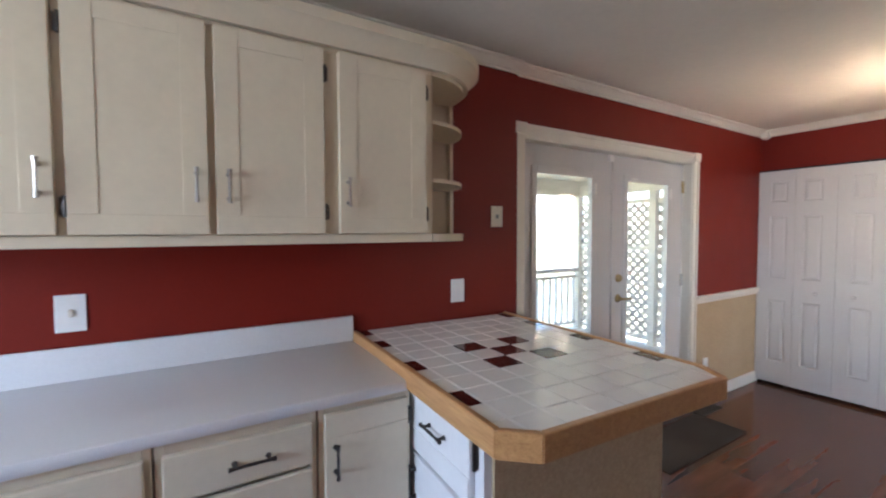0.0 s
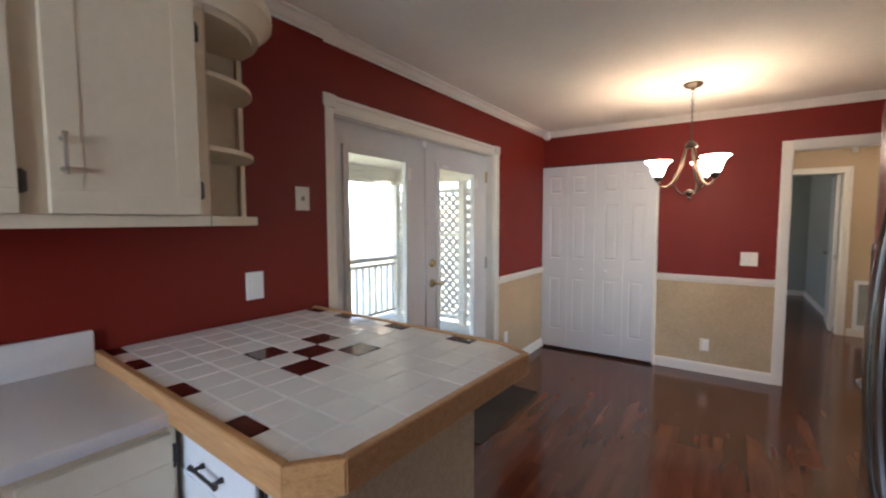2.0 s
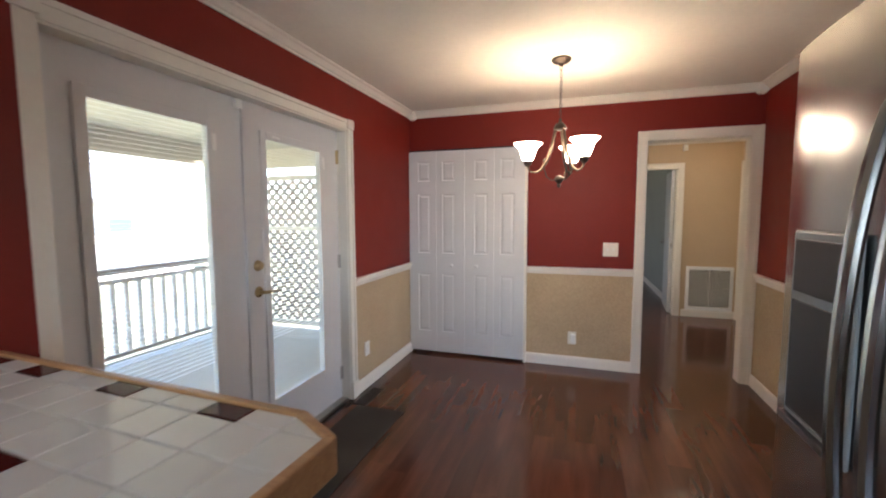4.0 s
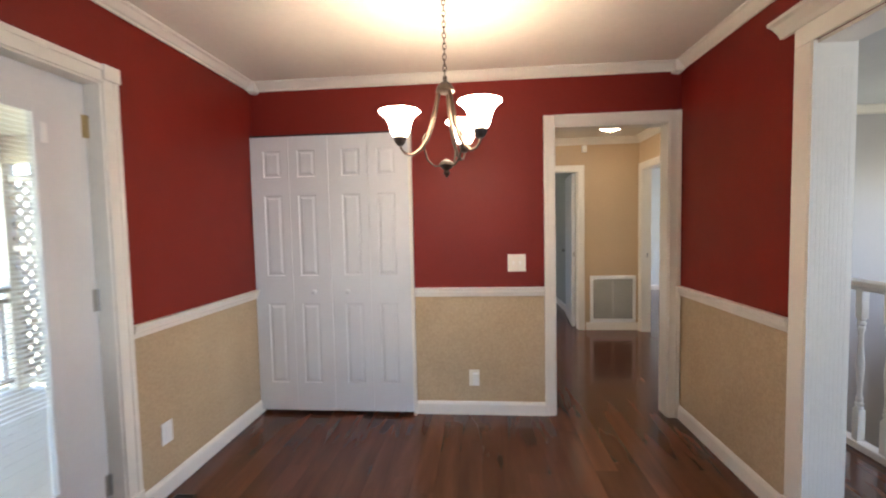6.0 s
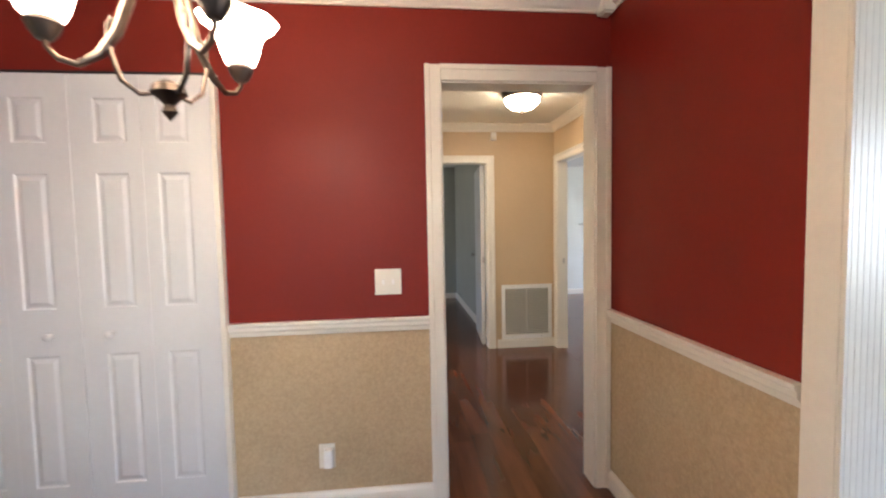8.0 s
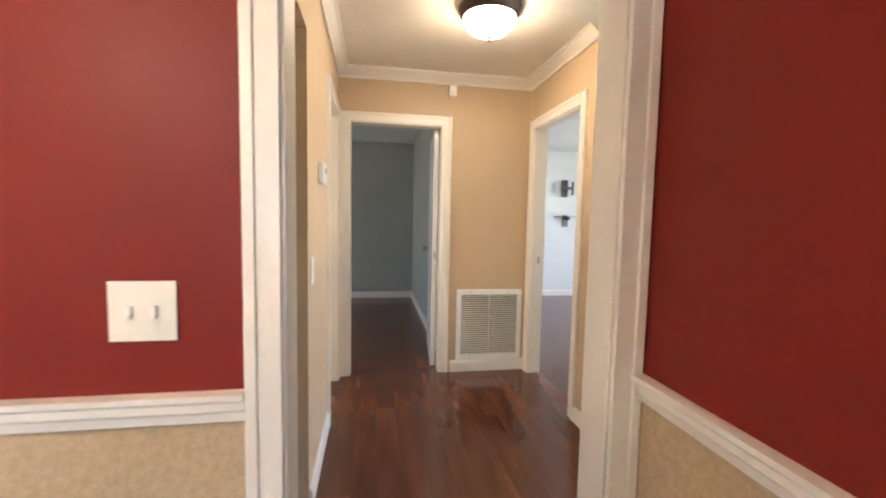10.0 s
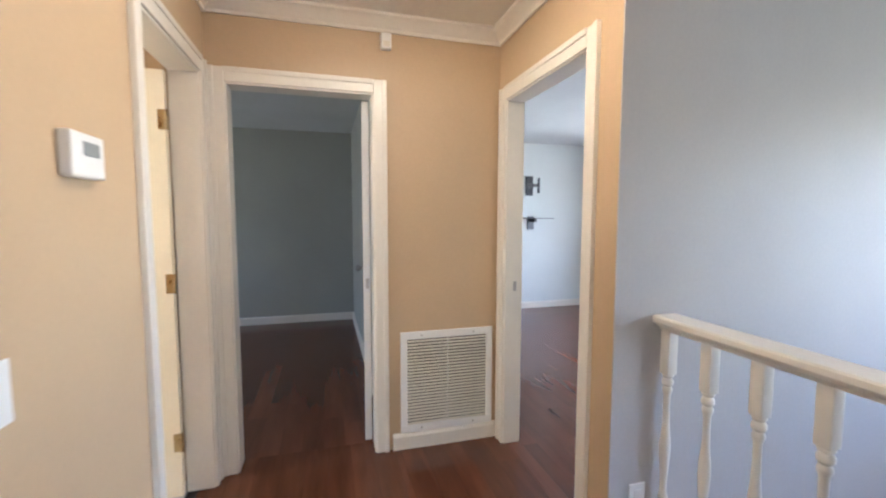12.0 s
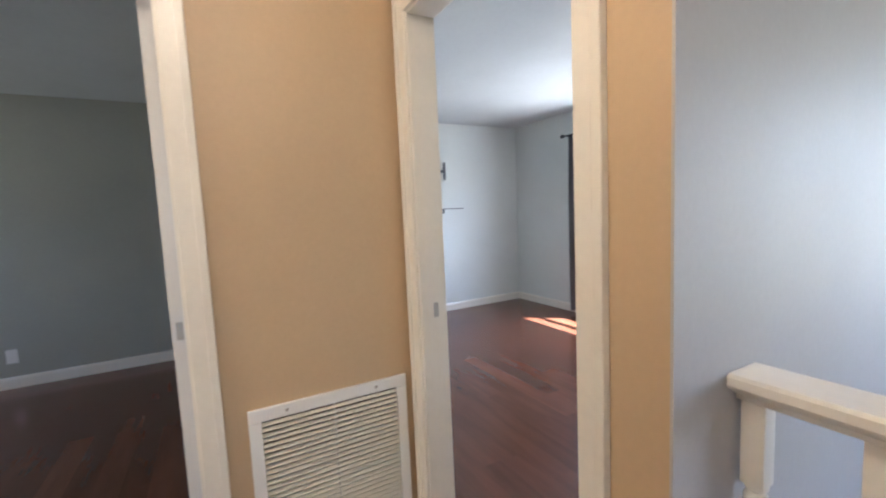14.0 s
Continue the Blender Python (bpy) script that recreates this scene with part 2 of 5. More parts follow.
def box(bm, x0, x1, y0, y1, z0, z1, r=0.0, mi=0):
    made = bmesh.ops.create_cube(bm, size=1.0, matrix=Matrix.Translation(((x0 + x1) / 2, (y0 + y1) / 2, (z0 + z1) / 2)) @ Matrix.Diagonal((abs(x1 - x0), abs(y1 - y0), abs(z1 - z0), 1)))
    vs = made["verts"]
    faces = {f for v in vs for f in v.link_faces}
    for f in faces:
        f.material_index = mi
    if r > 0:
        edges = list({e for v in vs for e in v.link_edges})
        bmesh.ops.bevel(bm, geom=edges, offset=r, segments=2, affect="EDGES", profile=0.5)
    return vs


def lathe(bm, profile, cx=0.0, cy=0.0, seg=24, axis="Z", off=(0, 0, 0)):
    """A turned body from (radius, height) pairs."""
    rings = []
    for r, h in profile:
        ring = []
        for i in range(seg):
            a = 2 * math.pi * i / seg
            p = Vector((r * math.cos(a), r * math.sin(a), h))
            if axis == "X":
                p = Vector((p.z, p.x, p.y))
            elif axis == "Y":
                p = Vector((p.x, p.z, p.y))
            ring.append(bm.verts.new(p + Vector((cx, cy, 0)) + Vector(off)))
        rings.append(ring)
    for a, b in zip(rings, rings[1:]):
        for i in range(seg):
            bm.faces.new((a[i], a[(i + 1) % seg], b[(i + 1) % seg], b[i]))
    for ring, flip in ((rings[0], True), (rings[-1], False)):
        if sum((v.co - ring[0].co).length for v in ring) > 1e-5:
            bm.faces.new(list(reversed(ring)) if flip else ring)
    return rings


def tube(bm, pts, radius, seg=10, radii=None):
    """A round bar along points."""
    pts = [Vector(p) for p in pts]
    rings, up = [], None
    for i, p in enumerate(pts):
        d = (pts[min(i + 1, len(pts) - 1)] - pts[max(i - 1, 0)]).normalized()
        if up is None:
            up = d.orthogonal().normalized()
        up = (up - d * up.dot(d)).normalized()
        side = d.cross(up)
        r = radii[i] if radii else radius
        rings.append([bm.verts.new(p + (up * math.cos(2 * math.pi * k / seg) + side * math.sin(2 * math.pi * k / seg)) * r) for k in range(seg)])
    for a, b in zip(rings, rings[1:]):
        for k in range(seg):
            bm.faces.new((a[k], a[(k + 1) % seg], b[(k + 1) % seg], b[k]))
    bm.faces.new(list(reversed(rings[0])))
    bm.faces.new(rings[-1])


def slab(bm, outline, z0, z1, r=0.0):
    """A flat body with that outline (counter-clockwise)."""
    lo = [bm.verts.new((x, y, z0)) for x, y in outline]
    hi = [bm.verts.new((x, y, z1)) for x, y in outline]
    n = len(outline)
    faces = [bm.faces.new(list(reversed(lo))), bm.faces.new(hi)]
    for i in range(n):
        faces.append(bm.faces.new((lo[i], lo[(i + 1) % n], hi[(i + 1) % n], hi[i])))
    if r > 0:
        bmesh.ops.bevel(bm, geom=list({e for f in faces for e in f.edges}), offset=r, segments=2, affect="EDGES", profile=0.5)


def run(bm, profile, p0, p1, out):
    """A moulding with the profile (out, up) from p0 to p1."""
    p0, p1, out = Vector(p0), Vector(p1), Vector(out)
    a = [bm.verts.new(p0 + out * o + Vector((0, 0, u))) for o, u in profile]
    b = [bm.verts.new(p1 + out * o + Vector((0, 0, u))) for o, u in profile]
    n = len(profile)
    for i in range(n):
        bm.faces.new((a[i], a[(i + 1) % n], b[(i + 1) % n], b[i]))
    bm.faces.new(list(reversed(a)))
    bm.faces.new(b)


def mesh_of(name, bm, mats, smooth=False):
    bmesh.ops.recalc_face_normals(bm, faces=bm.faces[:])
    me = bpy.data.meshes.new(name)
    bm.to_mesh(me)
    bm.free()
    for m in mats if isinstance(mats, (list, tuple)) else [mats]:
        me.materials.append(m)
    if smooth:
        me.shade_smooth()
        me.set_sharp_from_angle(angle=radians(35))
    return me


def part(name, bm, mats, parent, label="", smooth=False):
    ob = new(name, mesh_of(name, bm, mats, smooth))
    ob.parent = parent
    if label:
        ob["label"] = label
    return ob


def solo(name, bm, mats, label, category, group="", kind="", smooth=False):
    return tagged(new(name, mesh_of(name, bm, mats, smooth)), label, category, group, kind)


def base(name, label, category, at=(0, 0, 0), group="", kind="", turn=0):
    ob = new(name)
    ob.matrix_world = pose(*at, 0, 0, turn)
    return tagged(ob, label, category, group, kind)


def one(x0, x1, y0, y1, z0, z1, r=0.0):
    bm = bmesh.new()
    box(bm, x0, x1, y0, y1, z0, z1, r)
    return bm


def boxes(name, items, mats, label, category="wall"):
    """A piece of the setting made of butted boxes; the last value picks the material."""
    bm = bmesh.new()
    for x0, x1, y0, y1, z0, z1, mi in items:
        box(bm, x0, x1, y0, y1, z0, z1, 0, mi)
    return solo(name, bm, mats, label, category, kind="structure")


H = 2.43          # ceiling height
RAIL = 0.897      # middle of the chair rail
ND = 2.032        # the wall stands a little further out from the french doors on
N, E, S = 2.01, 4.72, -0.99   # faces of the dining room's walls


# ---- the large structure ----
boxes("wall_north", [
    (-2.6, 1.57, N, 2.15, 0, H, 0), (1.57, 1.62, ND, 2.15, 0, H, 0),
    (1.62, 3.50, ND, 2.15, 2.042, H, 0),
    (3.50, 4.84, ND, 2.15, RAIL, H, 0), (3.50, 4.84, ND, 2.15, 0, RAIL, 1)],
    [RED, TAN], "dark red wall over a tan covered dado, with french doors")
boxes("wall_east", [
    (E, 4.78, 0.87, ND, 2.05, H, 0),
    (E, 4.78, -0.14, 0.87, RAIL, H, 0), (E, 4.78, -0.14, 0.87, 0, RAIL, 1),
    (E, 4.78, -0.92, -0.14, 2.05, H, 0),
    (E, 4.78, -1.05, -0.92, 0, H, 0)],
    [RED, TAN], "dark red wall with tan dado, closet opening and hall doorway")
boxes("wall_south", [
    (3.60, E, -1.05, S, RAIL, H, 0), (3.60, E, -1.05, S, 0, RAIL, 1),
    (2.25, 3.60, -1.05, S, 2.09, H, 0),
    (-2.6, 2.25, -1.05, S, 0, H, 0)],
    [RED, TAN], "dark red wall with tan dado and a wide cased opening")
boxes("wall_corridor", [
    (3.60, 4.84, -1.13, -1.05, 0, H, 0),
    (2.25, 3.60, -1.13, -1.05, 2.09, H, 0),
    (-2.6, 2.25, -1.13, -1.05, 0, H, 0)], [PALE], "pale grey wall along the corridor and living room")
boxes("wall_west", [
    (-2.72, -2.6, -1.13, -0.1, 0, H, 0), (-2.72, -2.6, 1.3, 2.13, 0, H, 0),
    (-2.72, -2.6, -0.1, 1.3, 0, 1.0, 0), (-2.72, -2.6, -0.1, 1.3, 2.1, H, 0)], [RED], "dark red kitchen wall with a window opening")
# hall
HN, HE, HS, SW = -0.065, 7.19, -1.63, 6.115
boxes("wall_hall_west", [
    (4.78, 4.84, -0.14, HN, 0, H, 0),
    (4.78, 4.84, -0.92, -0.14, 2.05, H, 0),
    (4.78, 4.84, -1.05, -0.92, 0, H, 0)], [BEIGE], "beige hall wall beside the dining doorway")
boxes("wall_hall_north", [
    (4.78, 4.90, HN, 0.06, 0, H, 0),
    (4.90, 5.625, HN, 0.06, 2.05, H, 0),
    (5.625, 6.42, HN, 0.06, 0, H, 0),
    (6.42, 7.10, HN, 0.06, 2.05, H, 0),
    (7.10, 7.31, HN, 0.06, 0, H, 0)], [BEIGE], "beige hall wall with a closet and a doorway")
boxes("wall_hall_east", [
    (HE, 7.25, -0.145, HN, 0, H, 0),
    (HE, 7.25, -0.895, -0.145, 2.038, H, 0),
    (HE, 7.25, -1.68, -0.895, 0, H, 0)], [BEIGE], "beige hall wall with bedroom doorway and return grille")
boxes("wall_hall_south", [
    (SW + 0.006, 6.308, -1.68, HS, 0, H, 0),
    (6.308, 7.095, -1.68, HS, 2.03, H, 0),
    (7.095, HE, -1.68, HS, 0, H, 0)], [BEIGE], "narrow beige hall wall with a doorway")
boxes("wall_stairwell_east", [(SW + 0.003, 6.17, -4.2, -1.68, -1.3, H, 0), (SW, SW + 0.006, -1.68, HS, 0, H, 0)], [PALE], "pale grey stairwell wall")
boxes("wall_stairwell_south", [
    (3.3, 4.4, -4.32, -4.2, -1.3, H, 0), (5.6, 6.17, -4.32, -4.2, -1.3, H, 0),
    (4.4, 5.6, -4.32, -4.2, -1.3, 0.7, 0), (4.4, 5.6, -4.32, -4.2, 1.9, H, 0)], [PALE], "pale grey stairwell wall with an added, unseen window opening")
boxes("wall_living_south", [
    (-2.6, -0.2, -4.92, -4.8, 0, H, 0), (2.6, 3.42, -4.92, -4.8, 0, H, 0),
    (-0.2, 2.6, -4.92, -4.8, 0, 0.6, 0), (-0.2, 2.6, -4.92, -4.8, 2.1, H, 0)], [PALE], "pale grey living room wall with a wide window opening")
boxes("wall_living_west", [(-2.72, -2.6, -4.92, -1.13, 0, H, 0)], [PALE], "pale grey living room wall")
boxes("wall_living_east", [(3.3, 3.42, -4.8, -2.98, -1.3, H, 0)], [PALE], "pale grey wall between living room and stairwell")
# bedroom
BX = 10.46
boxes("wall_bedroom", [
    (7.25, 7.31, -0.145, 3.0, 0, H, 0), (7.25, 7.31, -0.895, -0.145, 2.038, H, 0),
    (7.25, BX, -1.02, -0.96, 0, H, 0),
    (BX, BX + 0.1, -1.02, 3.1, 0, H, 0),
    (7.25, 8.7, 3.0, 3.1, 0, H, 0), (9.7, BX, 3.0, 3.1, 0, H, 0), (8.7, 9.7, 3.0, 3.1, 0, 0.9, 0), (8.7, 9.7, 3.0, 3.1, 1.9, H, 0)],
    [SAGE], "grey-green bedroom walls")
# corner room
RS = -4.83
boxes("wall_corner_room", [
    (6.17, 6.308, -1.735, -1.68, 0, H, 0), (6.308, 7.095, -1.735, -1.68, 2.03, H, 0), (7.095, BX + 0.1, -1.735, -1.68, 0, H, 0),
    (6.17, 6.235, RS, -1.735, 0, H, 0),
    (BX, BX + 0.1, RS, -1.735, 0, H, 0),
    (6.17, 7.7, RS - 0.12, RS, 0, H, 0), (9.05, BX + 0.1, RS - 0.12, RS, 0, H, 0),
    (7.7, 9.05, RS - 0.12, RS, 0, 0.62, 0), (7.7, 9.05, RS - 0.12, RS, 2.0, H, 0)],
    [MIST], "pale green-grey corner room walls with a window")
# room behind the cream door, and the closets
boxes("wall_side_room", [
    (6.0, 6.06, 0.06, 1.8, 0, H, 0), (6.06, 7.25, 1.8, 1.86, 0, H, 0), (7.19, 7.25, 0.06, 1.8, 0, H, 0)], [BEIGE], "beige walls of the small side room")
boxes("wall_closets", [
    (5.35, 5.41, 0.80, 2.13, 0, H, 0), (4.78, 5.35, 0.80, 0.86, 0, H, 0), (4.84, 5.35, ND, 2.15, 0, H, 0),
    (4.84, 4.90, 0.06, 0.80, 0, H, 0), (5.625, 5.685, 0.06, 0.80, 0, H, 0), (5.41, 5.685, 0.80, 0.86, 0, H, 0)], [DOOR], "white closet walls")

boxes("wall_between_rooms", [(7.25, BX + 0.1, -1.68, -1.02, -0.15, H, 0)], [SAGE], "solid closet block between the two side rooms")
boxes("ceiling", [(-2.72, 4.84, -1.13, 2.13, H, 2.55, 0), (4.84, SW, -1.92, 0.06, H, 2.55, 0), (SW, 7.25, -1.68, 0.06, H, 2.55, 0), (4.84, 6.06, 0.06, 2.13, H, 2.55, 0)],
      [CEIL], "cream white textured ceiling", "ceiling")
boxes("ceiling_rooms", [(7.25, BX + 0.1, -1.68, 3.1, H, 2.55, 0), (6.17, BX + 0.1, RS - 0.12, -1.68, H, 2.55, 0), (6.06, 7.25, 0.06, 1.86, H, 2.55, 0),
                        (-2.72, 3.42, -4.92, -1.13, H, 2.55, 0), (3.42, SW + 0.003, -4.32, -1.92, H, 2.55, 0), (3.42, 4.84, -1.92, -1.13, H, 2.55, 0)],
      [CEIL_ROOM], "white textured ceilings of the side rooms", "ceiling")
# unseen slab; its front overhang is sized to limit the corner room's sun
boxes("roof", [(-3.2, 10.9, -5.22, 2.2, 2.56, 2.7, 0)], [ROOFING], "unseen flat grey roof slab, overhanging to cut the sun", "roof")

# mouldings
CROWN = [(0.004, 0), (0.075, 0), (0.075, -0.014), (0.058, -0.022), (0.030, -0.052), (0.016, -0.062), (0.016, -0.078), (0.004, -0.078)]
CROWN_LOW = [(0.004, 0), (0.062, 0), (0.062, -0.010), (0.048, -0.017), (0.026, -0.042), (0.014, -0.049), (0.014, -0.060), (0.004, -0.060)]
CHAIR = [(0, -0.032), (0.012, -0.032), (0.016, -0.012), (0.024, -0.004), (0.024, 0.012), (0.032, 0.020), (0.032, 0.032), (0, 0.032)]
BASEB = [(0, 0), (0.016, 0), (0.016, 0.075), (0.010, 0.092), (0.004, 0.096), (0, 0.096)]


def moulding(name, profile, runs, label, category, mats=TRIM):
    bm = bmesh.new()
    for p0, p1, out in runs:
        run(bm, profile, p0, p1, out)
    return solo(name, bm, mats, label, category, kind="structure")


moulding("crown_moulding", CROWN_LOW, [
    ((-2.6, N, H), (1.569, N, H), (0, -1, 0)), ((1.571, ND, H), (E, ND, H), (0, -1, 0)),
    ((E, S, H), (E, ND, H), (-1, 0, 0)), ((-2.6, S, H), (E, S, H), (0, 1, 0))], "cream white crown moulding round the dining room", "moulding")
moulding("crown_moulding_hall", CROWN, [
    ((4.84, HN, H), (HE, HN, H), (0, -1, 0)), ((HE, HS, H), (HE, HN, H), (-1, 0, 0)), ((SW, HS, H), (HE, HS, H), (0, 1, 0)),
    ((4.84, -1.05, H), (4.84, HN, H), (1, 0, 0)), ((SW + 0.003, -4.2, H), (SW + 0.003, HS, H), (-1, 0, 0)), ((3.42, -4.2, H), (SW, -4.2, H), (0, 1, 0))],
    "white crown moulding round the hall", "moulding")
moulding("chair_rail", CHAIR, [
    ((3.56, ND, RAIL), (E, ND, RAIL), (0, -1, 0)), ((E, -0.075, RAIL), (E, 0.849, RAIL), (-1, 0, 0)), ((3.692, S, RAIL), (E, S, RAIL), (0, 1, 0))],
    "white chair rail between red wall and tan dado", "moulding")
moulding("baseboard", BASEB, [
    ((3.56, ND, 0), (E, ND, 0), (0, -1, 0)), ((E, -0.075, 0), (E, 0.849, 0), (-1, 0, 0)), ((3.692, S, 0), (E, S, 0), (0, 1, 0))],
    "white baseboard round the dining room", "baseboard")
moulding("baseboard_hall", BASEB, [
    ((5.625, HN, 0), (6.355, HN, 0), (0, -1, 0)), ((HE, HS, 0), (HE, -0.98, 0), (-1, 0, 0)),
    ((SW, HS, 0), (6.265, HS, 0), (0, 1, 0)), ((SW, -1.828, 0), (SW, HS + 0.016, 0), (-1, 0, 0)), ((3.62, -1.13, 0), (4.84, -1.13, 0), (0, -1, 0))],
    "white baseboard along the hall", "baseboard")
moulding("baseboard_rooms", BASEB, [
    ((BX, -0.96, 0), (BX, 3.0, 0), (-1, 0, 0)), ((7.32, -0.96, 0), (BX, -0.96, 0), (0, 1, 0)),
    ((BX, RS, 0), (BX, -1.735, 0), (-1, 0, 0)), ((6.24, RS, 0), (BX, RS, 0), (0, 1, 0)), ((7.2, -1.735, 0), (BX, -1.735, 0), (0, -1, 0))],
    "white baseboards of the side rooms", "baseboard")


# small blocks where the crown runs meet
for cbx, cby in ((E - 0.044, ND - 0.044), (E - 0.044, S + 0.044)):
    bm = bmesh.new()
    box(bm, cbx - 0.030, cbx + 0.040, cby - 0.030, cby + 0.030, H - 0.074, H - 0.001, 0.003)
    box(bm, cbx - 0.020, cbx + 0.030, cby - 0.020, cby + 0.020, H - 0.083, H - 0.0745, 0.003)
    solo("corner_block", bm, TRIM, "cream white corner block of the crown moulding", "moulding", kind="structure")


# casings: flat boards with a raised outer band
def casing_piece(bm, axis, face, out, a0, a1, z0, z1, band):
    """Board on a wall; axis is the wall's run, band the side of the raised strip."""
    def put(u0, u1, v0, v1, d):
        lo, hi = sorted((face, face + out * d))
        if axis == "x":
            box(bm, u0, u1, lo, hi, v0, v1, 0.003)
        else:
            box(bm, lo, hi, u0, u1, v0, v1, 0.003)
    put(a0, a1, z0, z1, 0.014)
    w = 0.024
    if band == "lo":
        put(a0 - 0.001, a0 + w, z0, z1 + 0.001, 0.021)
    elif band == "hi":
        put(a1 - w, a1 + 0.001, z0, z1 + 0.001, 0.021)
    else:
        put(a0 - 0.001, a1 + 0.001, z1 - w, z1 + 0.001, 0.0215)


def door_casing(name, axis, face, out, a0, a1, top, label, w=0.065, mats=TRIM, jamb=None, low=0.0):
    """Three boards round an opening a0..a1, and the jamb lining through the wall."""
    ob = base(name, label, "door frame", kind="structure")
    for nm, u0, u1, z0, z1, band in (("side_casing", a0 - w, a0 + 0.008, low, top + w, "lo"), ("side_casing", a1 - 0.008, a1 + w, low, top + w, "hi"), ("head_casing", a0 + 0.0085, a1 - 0.0085, top - 0.008, top + w, "top")):
        bm = bmesh.new()
        casing_piece(bm, axis, face, out, u0, u1, z0, z1, band)
        part(nm, bm, mats, ob)
    if jamb:
        lo, hi = jamb
        for u0, u1, z0, z1 in ((a0, a0 + 0.016, low, top), (a1 - 0.016, a1, low, top), (a0, a1, top - 0.016, top + 0.001)):
            if z0 != low:
                u0, u1 = u0 + 0.0165, u1 - 0.0165
            bm = bmesh.new()
            if axis == "x":
                box(bm, u0, u1, lo, hi, z0, z1, 0.002)
            else:
                box(bm, lo, hi, u0, u1, z0, z1, 0.002)
            part("jamb", bm, mats, ob)
    return ob


door_casing("door_frame_1", "y", E, -1, -0.92, -0.14, 2.05, "cream white moulded casing of the hall doorway", jamb=(4.719, 4.841))
door_casing("door_frame_2", "y", 4.84, 1, -0.92, -0.14, 2.05, "cream white casing on the hall side of the doorway")
door_casing("door_frame_3", "y", HE, -1, -0.895, -0.145, 2.038, "white moulded casing of the bedroom doorway", w=0.062, jamb=(HE - 0.001, 7.311))
door_casing("door_frame_4", "x", HS, 1, 6.308, 7.095, 2.03, "cream white casing of the corner room doorway", jamb=(-1.736, HS + 0.001))
door_casing("door_frame_5", "x", HN, -1, 6.42, 7.10, 2.05, "cream white casing of the side room doorway", jamb=(HN - 0.001, 0.061))
door_casing("door_frame_6", "x", ND, -1, 1.63, 3.49, 2.042, "white moulded casing round the french doors", jamb=(2.031, 2.151))

for ex in (1.565, 3.482):
    part("ear", one(ex - 0.006, ex + 0.079, ND - 0.0285, ND - 0.0005, 2.045, 2.112, 0.004), TRIM, bpy.data.objects["door_frame_6"])
    part("plinth_block", one(ex - 0.004, ex + 0.077, ND - 0.0265, ND - 0.0005, 0.0, 0.135, 0.004), TRIM, bpy.data.objects["door_frame_6"])

# fluted pilaster ending the south wall, with a plinth and a moulded header over the opening
pil = base("pilaster", "white fluted pilaster on a plinth at the end of the red wall", "column", (3.587, -1.06, 0), kind="structure")
bm = bmesh.new()
box(bm, 0, 0.012, -0.085, 0.085, 0.12, 2.09)
for i in range(9):
    y = -0.068 + 0.017 * i
    box(bm, -0.0009, 0.001, y - 0.0078, y + 0.0078, 0.17, 1.98, 0.0007)
part("fluted_face", bm, TRIM, pil, "white fluted face")
bm = bmesh.new()
box(bm, 0.0125, 0.103, 0.0705, 0.086, 0.12, 2.09, 0.003)
part("front_casing", bm, TRIM, pil)
bm = bmesh.new()
box(bm, 0.0125, 0.103, -0.086, -0.0705, 0.12, 2.09, 0.003)
part("back_casing", bm, TRIM, pil)
bm = bmesh.new()
box(bm, -0.014, 0.108, 0.0702, 0.096, 0, 0.12, 0.004)
box(bm, -0.014, 0.012, -0.096, 0.07, 0, 0.12, 0.004)
part("plinth", bm, TRIM, pil)
hd = base("opening_header", "cream white header board with a crown cap over the opening", "moulding", kind="structure")
part("header_board", one(2.15, 3.690, S + 0.001, S + 0.016, 2.0905, 2.17, 0.003), TRIM, hd)
part("soffit", one(2.25, 3.586, -1.14, S + 0.0005, 2.075, 2.0895, 0.002), TRIM, hd)
bm = bmesh.new()
run(bm, [(0, 0), (0.018, 0), (0.03, 0.02), (0.055, 0.045), (0.075, 0.052), (0.075, 0.068), (0, 0.068)], (2.08, S, 2.171), (3.775, S, 2.171), (0, 1, 0))
part("crown_cap", bm, TRIM, hd)

# subfloors and ground
boxes("subfloor", [(-2.72, 7.31, -1.13, 2.13, -0.15, -0.012, 0), (3.30, SW, -1.90, -1.13, -0.15, -0.012, 0), (SW, 7.31, -1.735, -1.13, -0.15, -0.012, 0),
                   (-2.72, 3.30, -4.92, -1.13, -0.15, -0.012, 0), (7.311, BX + 0.1, -1.02, 3.1, -0.15, -0.0125, 0), (6.17, BX + 0.1, RS - 0.12, -1.736, -0.15, -0.0125, 0)], [SUBFLOOR], "dark joints under the floor boards", "floor")
boxes("floor_side_room", [(6.06, 7.19, 0.065, 1.8, -0.011, -0.001, 0)], [TILE], "pale floor of the side room", "floor")


def strip_floor(name, x0, x1, y0, y1, label, seed):
    """Boards along x joined into one sheet, for rooms seen through doorways."""
    rng, bm, y = random.Random(seed), bmesh.new(), y0
    while y < y1 - 0.01:
        x = x0 - rng.uniform(0, 1.1)
        ye = min(y + 0.125, y1)
        while x < x1:
            xe = x + 1.215
            a, b = max(x, x0), min(xe, x1)
            if b - a > 0.02:
                box(bm, a, b, y, ye, -0.012, 0)
            x = xe
        y += 0.125
    return solo(name, bm, FLOORFAR, label, "floor", kind="structure")


